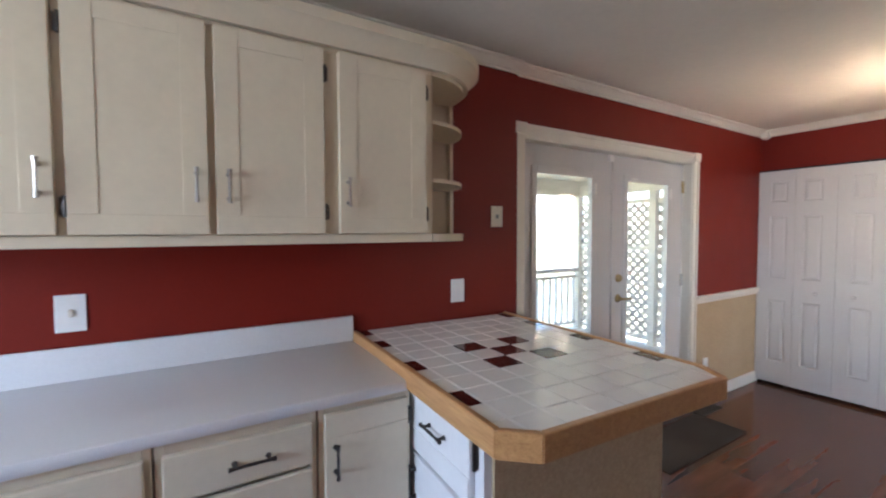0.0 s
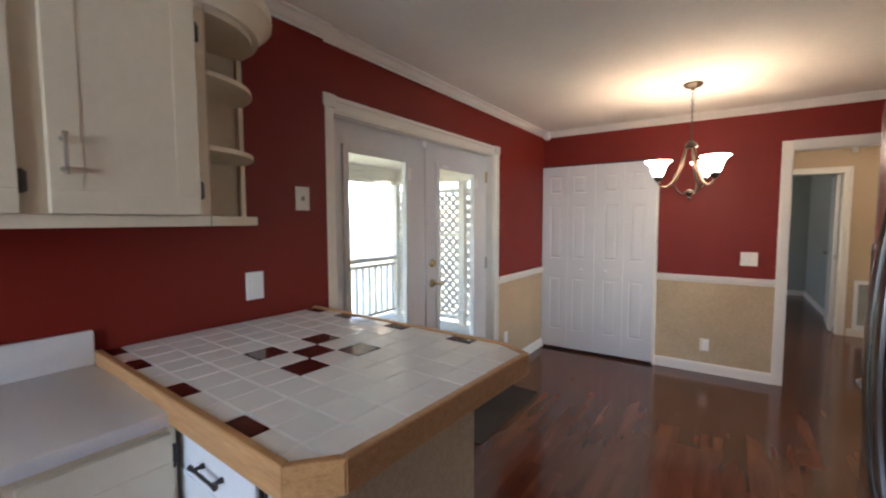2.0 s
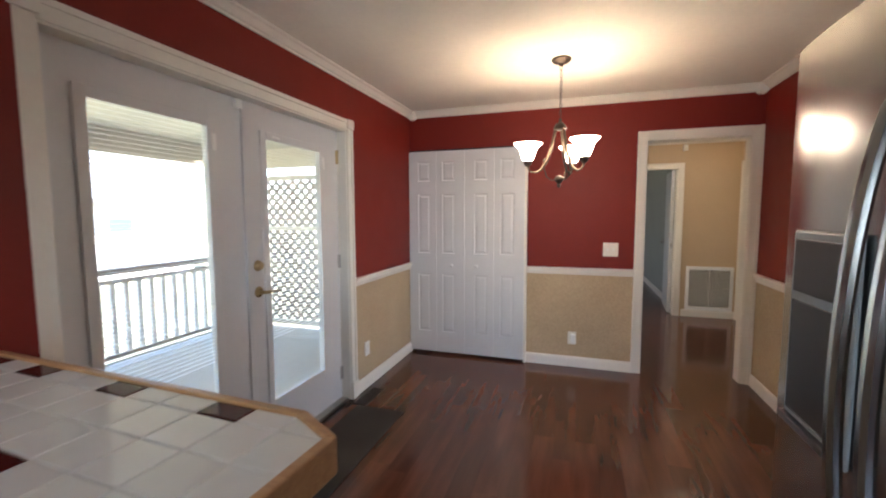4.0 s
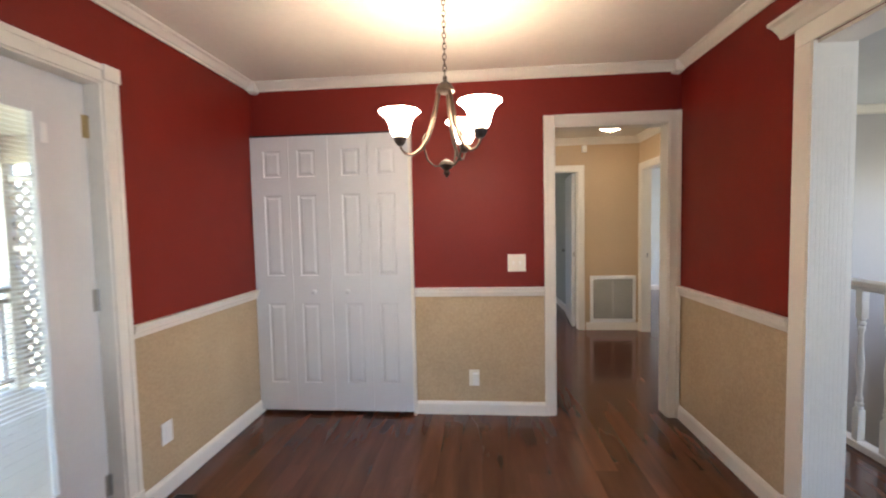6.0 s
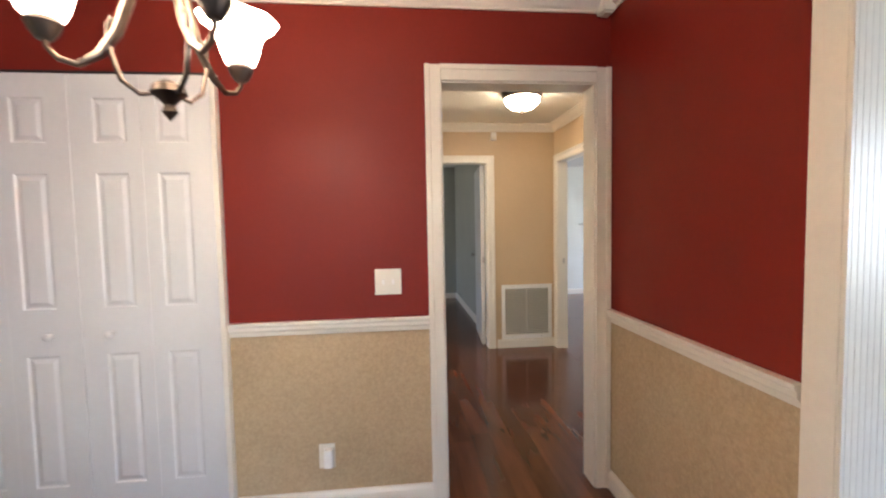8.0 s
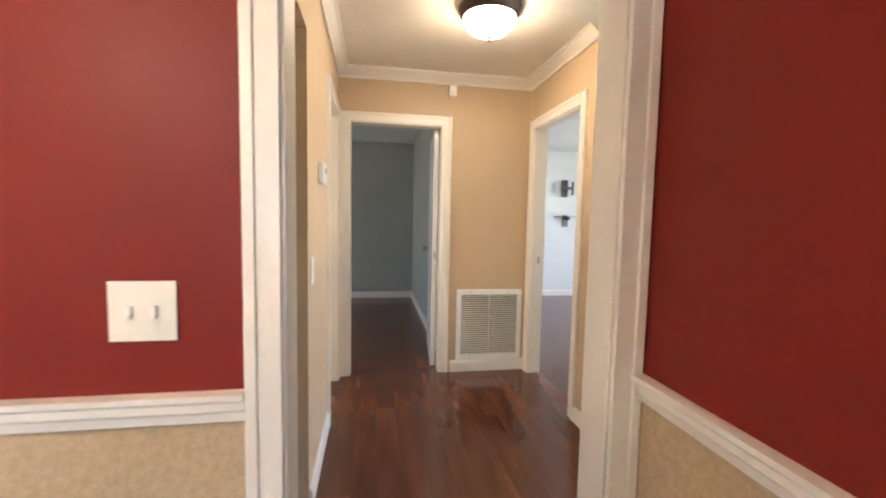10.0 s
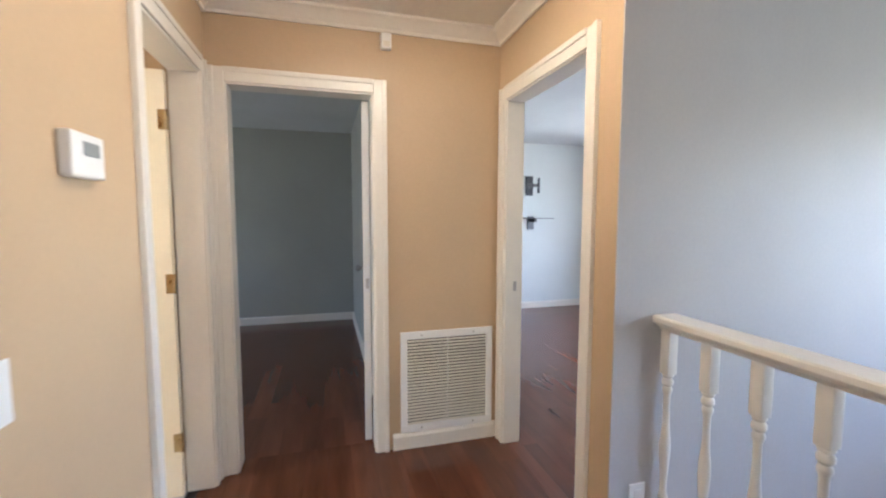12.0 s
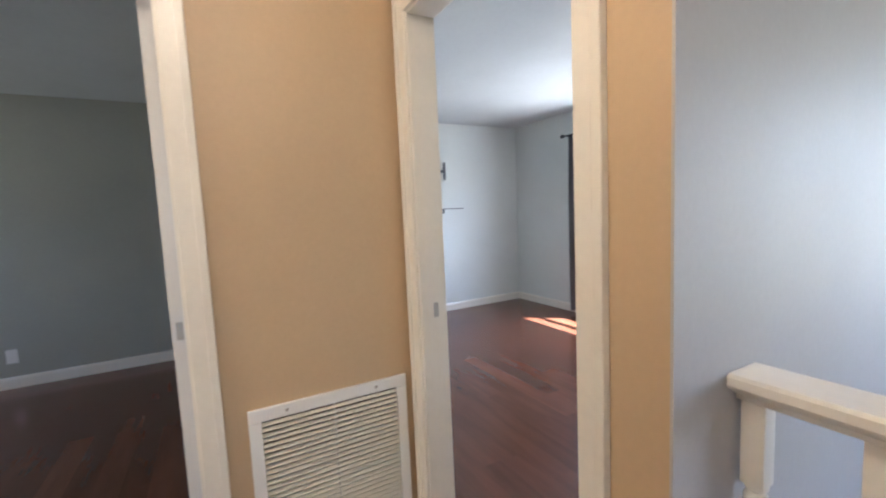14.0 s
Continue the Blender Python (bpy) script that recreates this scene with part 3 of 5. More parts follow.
strip_floor("floor_bedroom", 7.311, BX, -0.965, 3.0, "dark red-brown wood floor of the bedroom", 1)
strip_floor("floor_corner_room", 6.235, BX, RS, -1.6505, "glossy red-brown wood floor of the corner room", 2)
strip_floor("floor_living", -2.6, 3.30, -4.8, -1.13, "red-brown wood floor of the living room", 3)
part("threshold", one(6.325, 7.078, -1.737, -1.66, -0.012, 0.002, 0.001), FLOORFAR, bpy.data.objects["door_frame_4"])

# ---- kitchen ----


def bar_pull(parent, at, length, axis, out, mats=PEWTER, stand=0.028, r=0.0055):
    """Bar handle with two posts and little collars."""
    at, out = Vector(at), Vector(out)
    run_dir = Vector((0, 0, 1)) if axis == "z" else (Vector((1, 0, 0)) if axis == "x" else Vector((0, 1, 0)))
    bm = bmesh.new()
    for s in (-1, 1):
        p = at + run_dir * s * length * 0.36
        tube(bm, [p, p + out * stand * 0.5, p + out * stand], 0.005, 8, [0.008, 0.0048, 0.0048])
    pts = [at + out * stand + run_dir * length * k for k in (-0.5, -0.36, -0.2, 0, 0.2, 0.36, 0.5)]
    tube(bm, pts, r, 8, [r * 1.3, r * 0.9, r * 0.75, r * 0.9, r * 0.75, r * 0.9, r * 1.3])
    return part("handle", bm, mats, parent, "dark pewter bar handle", True)


def hinge_leaf(parent, at, axis_out, mats=PEWTER, h=0.058):
    """Small wrap-round cabinet hinge."""
    x, y, z = at
    bm = bmesh.new()
    ox, oy = axis_out
    tube(bm, [(x + ox * 0.004, y + oy * 0.004, z - h / 2), (x + ox * 0.004, y + oy * 0.004, z + h / 2)], 0.006, 8)
    if ox:
        box(bm, x - 0.002, x + 0.002, y - 0.012, y + 0.012, z - h * 0.42, z + h * 0.42, 0.0008)
    else:
        box(bm, x - 0.012, x + 0.012, y - 0.002, y + 0.002, z - h * 0.42, z + h * 0.42, 0.0008)
    return part("hinge", bm, mats, parent, "dark hinge")


def slab_door(parent, x0, x1, z0, z1, y, thick=0.019, line=0.058, mats=CAB):
    """Cabinet door facing south: framed board with scored lines and a flat field."""
    bm = bmesh.new()
    box(bm, x0, x1, y, y + thick, z0, z1, 0.003)
    m, strips = 0.068, []
    if z1 - z0 > 0.3:
        # four boards of the frame, a shade proud of the field
        for u0, u1, v0, v1 in ((x0 + 0.001, x0 + m, z0 + line + 0.0015, z1 - 0.001), (x1 - m, x1 - 0.001, z0 + line + 0.0015, z1 - 0.001), (x0 + m + 0.0015, x1 - m - 0.0015, z1 - m * 0.85, z1 - 0.001), (x0 + 0.001, x1 - 0.001, z0 + 0.001, z0 + line)):
            strips.append(("stile" if v1 - v0 > u1 - u0 else "rail", one(u0, u1, y - 0.0022, y + 0.001, v0, v1, 0.001)))
    door = part("door", bm, mats, parent)
    for nm, sb in strips:
        part(nm, sb, mats, door)
    return door


UC = base("wall_cabinet", "cream painted wall cabinets with pewter handles on the red wall", "cabinet", (0, 0, 1.452))
Z0 = -1.44
bm = bmesh.new()
box(bm, -1.75, 0.813, 1.70, N - 0.002, 1.426 + Z0, 2.14 + Z0)
part("body", bm, CAB, UC)
bm = bmesh.new()
FACE = 1.682
for x0, x1 in ((-0.375, -0.322), (-0.012, 0.036), (0.352, 0.424), (0.768, 0.813), (-0.76, -0.71), (-1.15, -1.10), (-1.75, -1.6)):
    box(bm, x0, x1, FACE, 1.6995, 1.4605 + Z0, 2.1095 + Z0, 0.002)
box(bm, -1.75, 0.813, FACE, 1.6995, 1.426 + Z0, 1.46 + Z0, 0.002)
box(bm, -1.75, 0.813, FACE, 1.6995, 2.11 + Z0, 2.14 + Z0, 0.002)
part("face_frame", bm, CAB, UC)
for x0, x1, hs, side in ((-1.60, -1.14, -1.16, 1), (-1.12, -0.75, -0.775, 1), (-0.715, -0.358, -0.388, -1), (-0.335, 0.001, -0.032, -1), (0.022, 0.362, 0.056, 1), (0.416, 0.775, 0.445, 1)):
    d = slab_door(UC, x0, x1, 1.462 + Z0, 2.112 + Z0, FACE - 0.020)
    bar_pull(d, (hs, FACE - 0.020, 1.612 + Z0), 0.105, "z", (0, -1, 0), NICKEL)
    hx = x1 + 0.006 if side > 0 else x0 - 0.006
    for hz in (1.54, 2.03):
        hinge_leaf(d, (hx, FACE - 0.004, hz + Z0), (0, -1))
# open quarter-round end shelves
END = base("end_shelf", "cream open quarter-round shelf unit ending the wall cabinets", "shelf", (0.815, N - 0.003, 1.452))


def quarter(r, n=14):
    return [(0, 0)] + [(0.93 * r * math.sin(a), -r * math.cos(a)) for a in (math.pi / 2 * i / n for i in range(n + 1))]


for z, r, th in ((-0.014, 0.325, 0.032), (0.235, 0.318, 0.016), (0.475, 0.318, 0.016), (0.668, 0.325, 0.02)):
    bm = bmesh.new()
    slab(bm, quarter(r), z, z + th, 0.003)
    part("shelf", bm, CAB, END)
part("back_panel", one(0.0, 0.294, -0.006, 0.0, 0.019, 0.667), CAB_SHADED, END, "shaded cream back panel")
part("side_panel", one(0.0, 0.006, -0.318, -0.0065, 0.019, 0.667), CAB_SHADED, END)
part("edge_strip", one(0.278, 0.300, -0.022, -0.0065, 0.0185, 0.667, 0.003), CAB, END)
# cornice with a turned-round end
COR = [(0, 0), (0.02, 0), (0.026, 0.02), (0.055, 0.055), (0.07, 0.062), (0.07, 0.098), (0, 0.098)]
bm = bmesh.new()
cx, cy, rad = 0.815, N - 0.004, 0.328
path = [((-1.75, cy - rad), (0, -1)), ((0.815, cy - rad), (0, -1))]
for i in range(1, 17):
    a = math.pi / 2 * i / 16
    path.append(((cx + 0.93 * rad * math.sin(a), cy - rad * math.cos(a)), (math.sin(a), -math.cos(a))))
rings = [[bm.verts.new((px + nx * o, py + ny * o, 2.125 + u)) for o, u in COR] for (px, py), (nx, ny) in path]
for a, b in zip(rings, rings[1:]):
    for i in range(len(COR)):
        bm.faces.new((a[i], a[(i + 1) % len(COR)], b[(i + 1) % len(COR)], b[i]))
bm.faces.new(rings[0])
bm.faces.new(rings[-1])
part("cornice", bm, CAB, UC, "moulded cream cornice curving round the end", True)
bpy.data.objects["cornice"].location.z = -1.44
part("cornice_top", one(-1.75, 0.815, cy - rad + 0.002, N - 0.003, 2.141 + Z0, 2.16 + Z0), CAB, UC)

# base cabinets
CZ = 0.988


def base_unit(x0, x1, kind, label):
    ob = base("base_cabinet", label, "cabinet", (0, 0, 0), "base cabinets under the worktop")
    bm = bmesh.new()
    box(bm, x0 + 0.001, x1 - 0.001, 1.47, N - 0.003, 0.10, CZ - 0.04)
    part("body", bm, CAB, ob)
    part("toe_kick", one(x0 + 0.001, x1 - 0.001, 1.52, 1.54, 0.0, 0.0995), SUBFLOOR, ob, "dark toe kick")
    bm = bmesh.new()
    f0, f1 = 1.435, 1.4695
    for a, b in ((x0 + 0.0015, x0 + 0.022), (x1 - 0.022, x1 - 0.0015)):
        box(bm, a, b, f0, f1, 0.10, CZ - 0.041, 0.002)
    box(bm, x0 + 0.0225, x1 - 0.0225, f0, f1, CZ - 0.075, CZ - 0.041, 0.002)
    box(bm, x0 + 0.0225, x1 - 0.0225, f0, f1, 0.10, 0.14, 0.002)
    part("face_frame", bm, CAB, ob)
    a, b = x0 + 0.018, x1 - 0.018
    rows = {"drawers": [(0.79, 0.915), (0.625, 0.775), (0.42, 0.61), (0.15, 0.405)], "door": []}[kind]
    for z0, z1 in rows:
        bm = bmesh.new()
        box(bm, a, b, f0 - 0.019, f0 - 0.0005, z0, z1, 0.004)
        box(bm, a + 0.002, b - 0.002, f0 - 0.0215, f0 - 0.0185, z1 - 0.026, z1 - 0.002, 0.001)
        d = part("drawer", bm, CAB, ob)
        bar_pull(d, ((a + b) / 2 + 0.02, f0 - 0.0195, (z0 + z1) / 2), 0.12, "x", (0, -1, 0))
    if kind == "door":
        bm = bmesh.new()
        box(bm, a, b, f0 - 0.019, f0 - 0.0005, 0.15, 0.925, 0.004)
        d = part("door", bm, CAB, ob)
        part("rail", one(a + 0.001, b - 0.001, f0 - 0.0215, f0 - 0.0185, 0.855, 0.924, 0.001), CAB, d)
        part("field", one(a + 0.001, b - 0.001, f0 - 0.0215, f0 - 0.0185, 0.151, 0.852, 0.001), CAB, d)
        bar_pull(d, (a + 0.03, f0 - 0.0215, 0.785), 0.105, "z", (0, -1, 0))
        for hz in (0.86, 0.22):
            hinge_leaf(d, (b + 0.006, f0 - 0.004, hz), (0, -1))
    return ob


base_unit(0.262, 0.578, "door", "cream base cabinet with one scored door and bar handle")
base_unit(-0.148, 0.260, "drawers", "cream base cabinet with a stack of drawers")
base_unit(-0.56, -0.150, "drawers", "cream base cabinet with a stack of drawers")
base_unit(-1.0, -0.562, "door", "cream base cabinet with one scored door and bar handle")
base_unit(-1.75, -1.002, "door", "cream base cabinet with one scored door and bar handle")
WT = base("worktop", "pale speckled laminate worktop with a raised backsplash", "worktop", (0, 0, CZ))
bm = bmesh.new()
box(bm, -1.75, 0.575, 1.40, N - 0.003, -0.039, 0, 0.012)
part("top", bm, COUNTER, WT, smooth=True)
bm = bmesh.new()
box(bm, -1.75, 0.575, N - 0.024, N - 0.004, -0.002, 0.112, 0.005)
part("backsplash", bm, COUNTER, WT, smooth=True)

# peninsula
PEN = base("peninsula_cabinet", "white peninsula cabinet with drawer, tan end panel and dark handles", "cabinet", (0.994, 1.411, 0), turn=-2.8)
bm = bmesh.new()
box(bm, -0.385, 0.345, -0.395, 0.53, 0.09, 0.974)
part("body", bm, PENWHITE, PEN)
part("toe_kick", one(-0.34, 0.30, -0.40, 0.53, 0.0, 0.0895), SUBFLOOR, PEN)
part("end_panel", one(-0.36, 0.345, -0.407, -0.3955, 0.0, 0.974, 0.002), TAN, PEN, "tan covered end panel")
part("back_panel", one(0.3455, 0.357, -0.407, 0.53, 0.0, 0.974, 0.002), TAN, PEN, "tan covered back panel")
for z0, z1, hz in ((0.735, 0.925, 0.865), (0.12, 0.715, 0.62)):
    bm = bmesh.new()
    box(bm, -0.406, -0.3855, -0.355, 0.02, z0, z1, 0.004)
    box(bm, -0.409, -0.405, -0.353, 0.018, z0 + 0.002, z0 + 0.075, 0.001)
    d = part("drawer" if z0 > 0.5 else "door", bm, PENWHITE, PEN)
    if z0 > 0.5:
        bar_pull(d, (-0.4065, -0.17, hz), 0.13, "y", (-1, 0, 0), PEWTER, 0.024)
    else:
        bar_pull(d, (-0.4065, -0.012, hz), 0.13, "z", (-1, 0, 0), PEWTER, 0.024)
for hz in (0.88, 0.66, 0.2):
    hinge_leaf(PEN, (-0.39, -0.363, hz), (-1, 0), h=0.09)

PT = base("tiled_countertop", "cream and dark red tiled countertop with honey oak edging", "worktop", (0.994, 1.411, 1.022), turn=-2.8)
X0, X1, Y0, Y1 = -0.447, 0.450, -0.597, 0.573
outline = [(X0, Y0 + 0.070), (X0 + 0.085, Y0), (X1 - 0.062, Y0), (X1, Y0 + 0.115), (X1, Y1 + 0.03), (X0, Y1)]
W = 0.022
inner = [(X0 + W, Y0 + 0.079), (X0 + 0.094, Y0 + W), (X1 - 0.072, Y0 + W), (X1 - W, Y0 + 0.122), (X1 - W, Y1 + 0.03), (X0 + W, Y1)]
bm = bmesh.new()
slab(bm, inner, -0.047, -0.004)
part("grout_bed", bm, GROUT, PT, "pale grout")
for i in range(5):
    j = i - 1
    a, b = outline[j], outline[(j + 1) % 6]
    c, d = inner[(j + 1) % 6], inner[j]
    bm = bmesh.new()
    slab(bm, [a, b, c, d], -0.064, 0.006, 0.004)
    part("edging", bm, OAKEDGE, PT)
P = 0.1065
tiles_red = {(0, 0), (1, 1), (-1, 1), (1, -1), (-1, -1), (-4, 3), (-4, 0), (-4, -3), (4, 3), (4, 0), (4, -3), (4, 5), (-4, 5)}


def clip(poly):
    """A tile cut to the inside of the edging."""
    for a, b in zip(inner, inner[1:] + inner[:1]):
        side = lambda q: (b[0] - a[0]) * (q[1] - a[1]) - (b[1] - a[1]) * (q[0] - a[0])
        res = []
        for p, q in zip(poly, poly[1:] + poly[:1]):
            sp, sq = side(p), side(q)
            if sp >= 0:
                res.append(p)
            if sp * sq < 0:
                k = sp / (sp - sq)
                res.append((p[0] + k * (q[0] - p[0]), p[1] + k * (q[1] - p[1])))
        poly = res
        if len(poly) < 3:
            return []
    return poly


for i in range(-5, 6):
    for j in range(-6, 6):
        h = P / 2 - 0.0016
        u, v = i * P, j * P
        poly = clip([(u - h, v - h), (u + h, v - h), (u + h, v + h), (u - h, v + h)])
        if poly:
            area = abs(sum(p[0] * q[1] - q[0] * p[1] for p, q in zip(poly, poly[1:] + poly[:1]))) / 2
            if area > 0.0006:
                bm = bmesh.new()
                slab(bm, poly, -0.0045, 0.0)
                up = [e for e in bm.edges if all(q.co.z > -0.001 for q in e.verts)]
                bmesh.ops.bevel(bm, geom=up, offset=0.0022, segments=2, affect="EDGES")
                part("tile", bm, TILERED if (i, j) in tiles_red else TILE, PT, "", True)

# refrigerator
FR = base("refrigerator", "stainless steel side-by-side refrigerator with bowed handles", "refrigerator", (1.60, -0.10, 0))
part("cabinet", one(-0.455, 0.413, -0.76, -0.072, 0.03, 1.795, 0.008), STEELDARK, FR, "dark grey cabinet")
part("grille", one(-0.45, 0.41, -0.0715, -0.03, 0.0, 0.085, 0.004), BLACK, FR, "black toe grille")


def fridge_door(x0, x1, bulge):
    bm = bmesh.new()
    n, cols = 10, []
    for i in range(n + 1):
        u = i / n
        x = x0 + (x1 - x0) * u
        y = -0.012 + 0.014 * math.sin(math.pi * u) ** 0.6 + bulge
        cols.append([bm.verts.new((x, y, 0.09)), bm.verts.new((x, y, 1.81)), bm.verts.new((x, -0.07, 1.81)), bm.verts.new((x, -0.07, 0.09))])
    for a, b in zip(cols, cols[1:]):
        for k in range(4):
            bm.faces.new((a[k], b[k], b[(k + 1) % 4], a[(k + 1) % 4]))
    bm.faces.new(cols[0])
    bm.faces.new(list(reversed(cols[-1])))
    return bm


for x0, x1, hx in ((-0.457, -0.031, -0.072), (-0.025, 0.415, 0.016)):
    d = part("door", fridge_door(x0, x1, 0.0), STEEL, FR, "", True)
    bm = bmesh.new()
    pts, rad2 = [], []
    for i in range(25):
        u = i / 24
        pts.append((hx, -0.004 + 0.068 * math.sin(math.pi * u) ** 0.55, 0.62 + 1.01 * u))
        rad2.append(0.014)
    tube(bm, pts, 0.014, 10, rad2)
    part("handle", bm, STEEL, d, "long bowed steel handle", True)
    bm = bmesh.new()
    box(bm, hx - 0.03, hx + 0.03, -0.05, -0.01, 1.8105, 1.828, 0.004)
    part("hinge_cover", bm, BLACK, d)
d = part("dispenser", one(0.075, 0.325, 0.003, 0.012, 0.93, 1.38, 0.006), GREYP, FR, "grey ice and water dispenser")
part("recess", one(0.093, 0.307, 0.0125, 0.0145, 0.96, 1.22, 0.003), BLACK, d)
part("tray", one(0.087, 0.313, 0.0125, 0.03, 0.935, 0.95, 0.003), STEELDARK, d)
part("control_panel", one(0.093, 0.307, 0.0125, 0.0145, 1.24, 1.36, 0.002), BLACK, d)
tagged(new("paper_sheet", mesh_of("paper_sheet", one(1.36, 1.555, -0.0965, -0.0955, 1.655, 1.765), PAPER)), "white paper sheet stuck to the refrigerator door", "paper")
tagged(new("sticky_note", mesh_of("sticky_note", one(1.40, 1.545, -0.0965, -0.0955, 1.772, 1.805), NOTE)), "yellow-green note on the refrigerator door", "paper")

# ---- wall plates ----


def plate(name, label, category, axis, face, out, a, z, w, h, mats, bits):
    """Wall plate: bits are (du, dz, w, h, depth, material, name)."""
    ob = base(name, label, category, (0, 0, 0))

    def put(u0, u1, v0, v1, d0, d1, r):
        lo, hi = sorted((face + out * d0, face + out * d1))
        return one(u0, u1, lo, hi, v0, v1, r) if axis == "x" else one(lo, hi, u0, u1, v0, v1, r)
    part("cover_plate", put(a - w / 2, a + w / 2, z - h / 2, z + h / 2, 0.0003, 0.006, 0.002), mats, ob)
    for du, dz, bw, bh, dep, bm_mat, nm in bits:
        part(nm, put(a + du - bw / 2, a + du + bw / 2, z + dz - bh / 2, z + dz + bh / 2, 0.0062, 0.0062 + dep, 0.001), bm_mat, ob)
    return ob


SOCK = [(0, 0.02, 0.028, 0.03, 0.002, WHITEP, "socket"), (0, -0.02, 0.028, 0.03, 0.002, WHITEP, "socket")]
plate("light_switch", "white switch plate with one toggle above the worktop", "light switch", "x", N, -1, -0.397, 1.212, 0.082, 0.125, WHITEP, [(0, 0, 0.012, 0.024, 0.008, IVORY, "toggle")])
plate("wall_outlet", "white outlet plate on the red wall by the peninsula", "outlet", "x", N, -1, 1.155, 1.169, 0.082, 0.122, WHITEP, [(0, 0, 0.033, 0.066, 0.002, WHITEP, "socket")])
plate("phone_jack_plate", "ivory phone jack plate on the red wall", "wall plate", "x", N, -1, 1.418, 1.563, 0.080, 0.115, IVORY, [(0, 0.0, 0.02, 0.022, 0.003, GREYP, "jack")])
plate("light_switch", "ivory double switch plate beside the hall doorway", "light switch", "y", E, -1, 0.118, 1.10, 0.125, 0.122, IVORY, [(-0.023, 0, 0.011, 0.024, 0.010, WHITEP, "toggle"), (0.023, 0, 0.011, 0.024, 0.010, WHITEP, "toggle")])
o = plate("wall_outlet", "white outlet with a plug-in freshener on the tan dado", "outlet", "y", E, -1, 0.43, 0.27, 0.075, 0.118, IVORY, SOCK)
part("plug_in", one(E - 0.046, E - 0.0085, 0.398, 0.44, 0.225, 0.315, 0.008), WHITEP, o, "white plug-in freshener")
plate("wall_outlet", "white outlet plate on the tan dado near the french doors", "outlet", "x", ND, -1, 3.745, 0.32, 0.075, 0.115, WHITEP, SOCK)
plate("light_switch", "white switch plate on the beige hall wall", "light switch", "x", HN, -1, 5.73, 1.05, 0.075, 0.118, WHITEP, [(0, 0, 0.033, 0.066, 0.002, WHITEP, "rocker")])
plate("wall_outlet", "white outlet plate low on the stairwell wall", "outlet", "y", SW + 0.003, -1, -1.755, 0.29, 0.072, 0.115, WHITEP, SOCK)
plate("wall_outlet", "white outlet plate on the bedroom wall", "outlet", "y", BX, -1, 0.575, 0.27, 0.075, 0.118, WHITEP, SOCK)
th = base("thermostat", "white digital thermostat on the beige hall wall", "thermostat", (6.03, HN, 1.505))
part("body", one(-0.072, 0.072, -0.03, -0.0005, -0.052, 0.052, 0.006), WHITEP, th)
part("screen", one(-0.025, 0.045, -0.0315, -0.0303, 0.0, 0.032, 0.0005), GREYP, th, "grey screen")
sn = base("motion_sensor", "small white alarm sensor under the hall crown moulding", "sensor", (HE, -0.955, 2.29))
part("body", one(-0.045, -0.0005, -0.028, 0.028, -0.03, 0.05, 0.006), WHITEP, sn)
part("lens", one(-0.048, -0.0455, -0.018, 0.018, -0.022, 0.006, 0.001), IVORY, sn)

# ---- bifold closet doors ----


def raised_panel(bm, y0, y1, z0, z1, x):
    """Moulded panel on a face towards -x: sunk groove with a raised field."""
    g = 0.014
    rings = [(0.0, 0.0), (0.006, 0.006), (g, 0.006), (g + 0.016, 0.0005)]
    prev = None
    for inset, depth in rings:
        cur = [bm.verts.new((x + depth, y, z)) for y, z in ((y0 + inset, z0 + inset), (y1 - inset, z0 + inset), (y1 - inset, z1 - inset), (y0 + inset, z1 - inset))]
        if prev:
            for i in range(4):
                bm.faces.new((prev[i], prev[(i + 1) % 4], cur[(i + 1) % 4], cur[i]))
        prev = cur
    bm.faces.new(prev)


def leaf_with_panels(bm, y0, y1, z0, z1, x, thick, panels, m0, m1):
    """Door leaf facing -x whose front is cut round its panels."""
    ys = [y0, y0 + m0, y1 - m1, y1]
    zs = [z0] + [v for p in panels for v in p] + [z1]
    for i in range(3):
        for k in range(len(zs) - 1):
            if i == 1 and (zs[k], zs[k + 1]) in panels:
                raised_panel(bm, ys[1], ys[2], zs[k], zs[k + 1], x)
                continue
            bm.faces.new([bm.verts.new((x, y, z)) for y, z in ((ys[i], zs[k]), (ys[i + 1], zs[k]), (ys[i + 1], zs[k + 1]), (ys[i], zs[k + 1]))])
    bmesh.ops.remove_doubles(bm, verts=bm.verts[:], dist=1e-5)
    for y in (y0, y1):
        bm.faces.new([bm.verts.new(p) for p in ((x, y, z0), (x + thick, y, z0), (x + thick, y, z1), (x, y, z1))])
    for z in (z0, z1):
        bm.faces.new([bm.verts.new(p) for p in ((x, y0, z), (x + thick, y0, z), (x + thick, y1, z), (x, y1, z))])
    bm.faces.new([bm.verts.new(p) for p in ((x + thick, y0, z0), (x + thick, y1, z0), (x + thick, y1, z1), (x + thick, y0, z1))])
    bmesh.ops.remove_doubles(bm, verts=bm.verts[:], dist=1e-5)


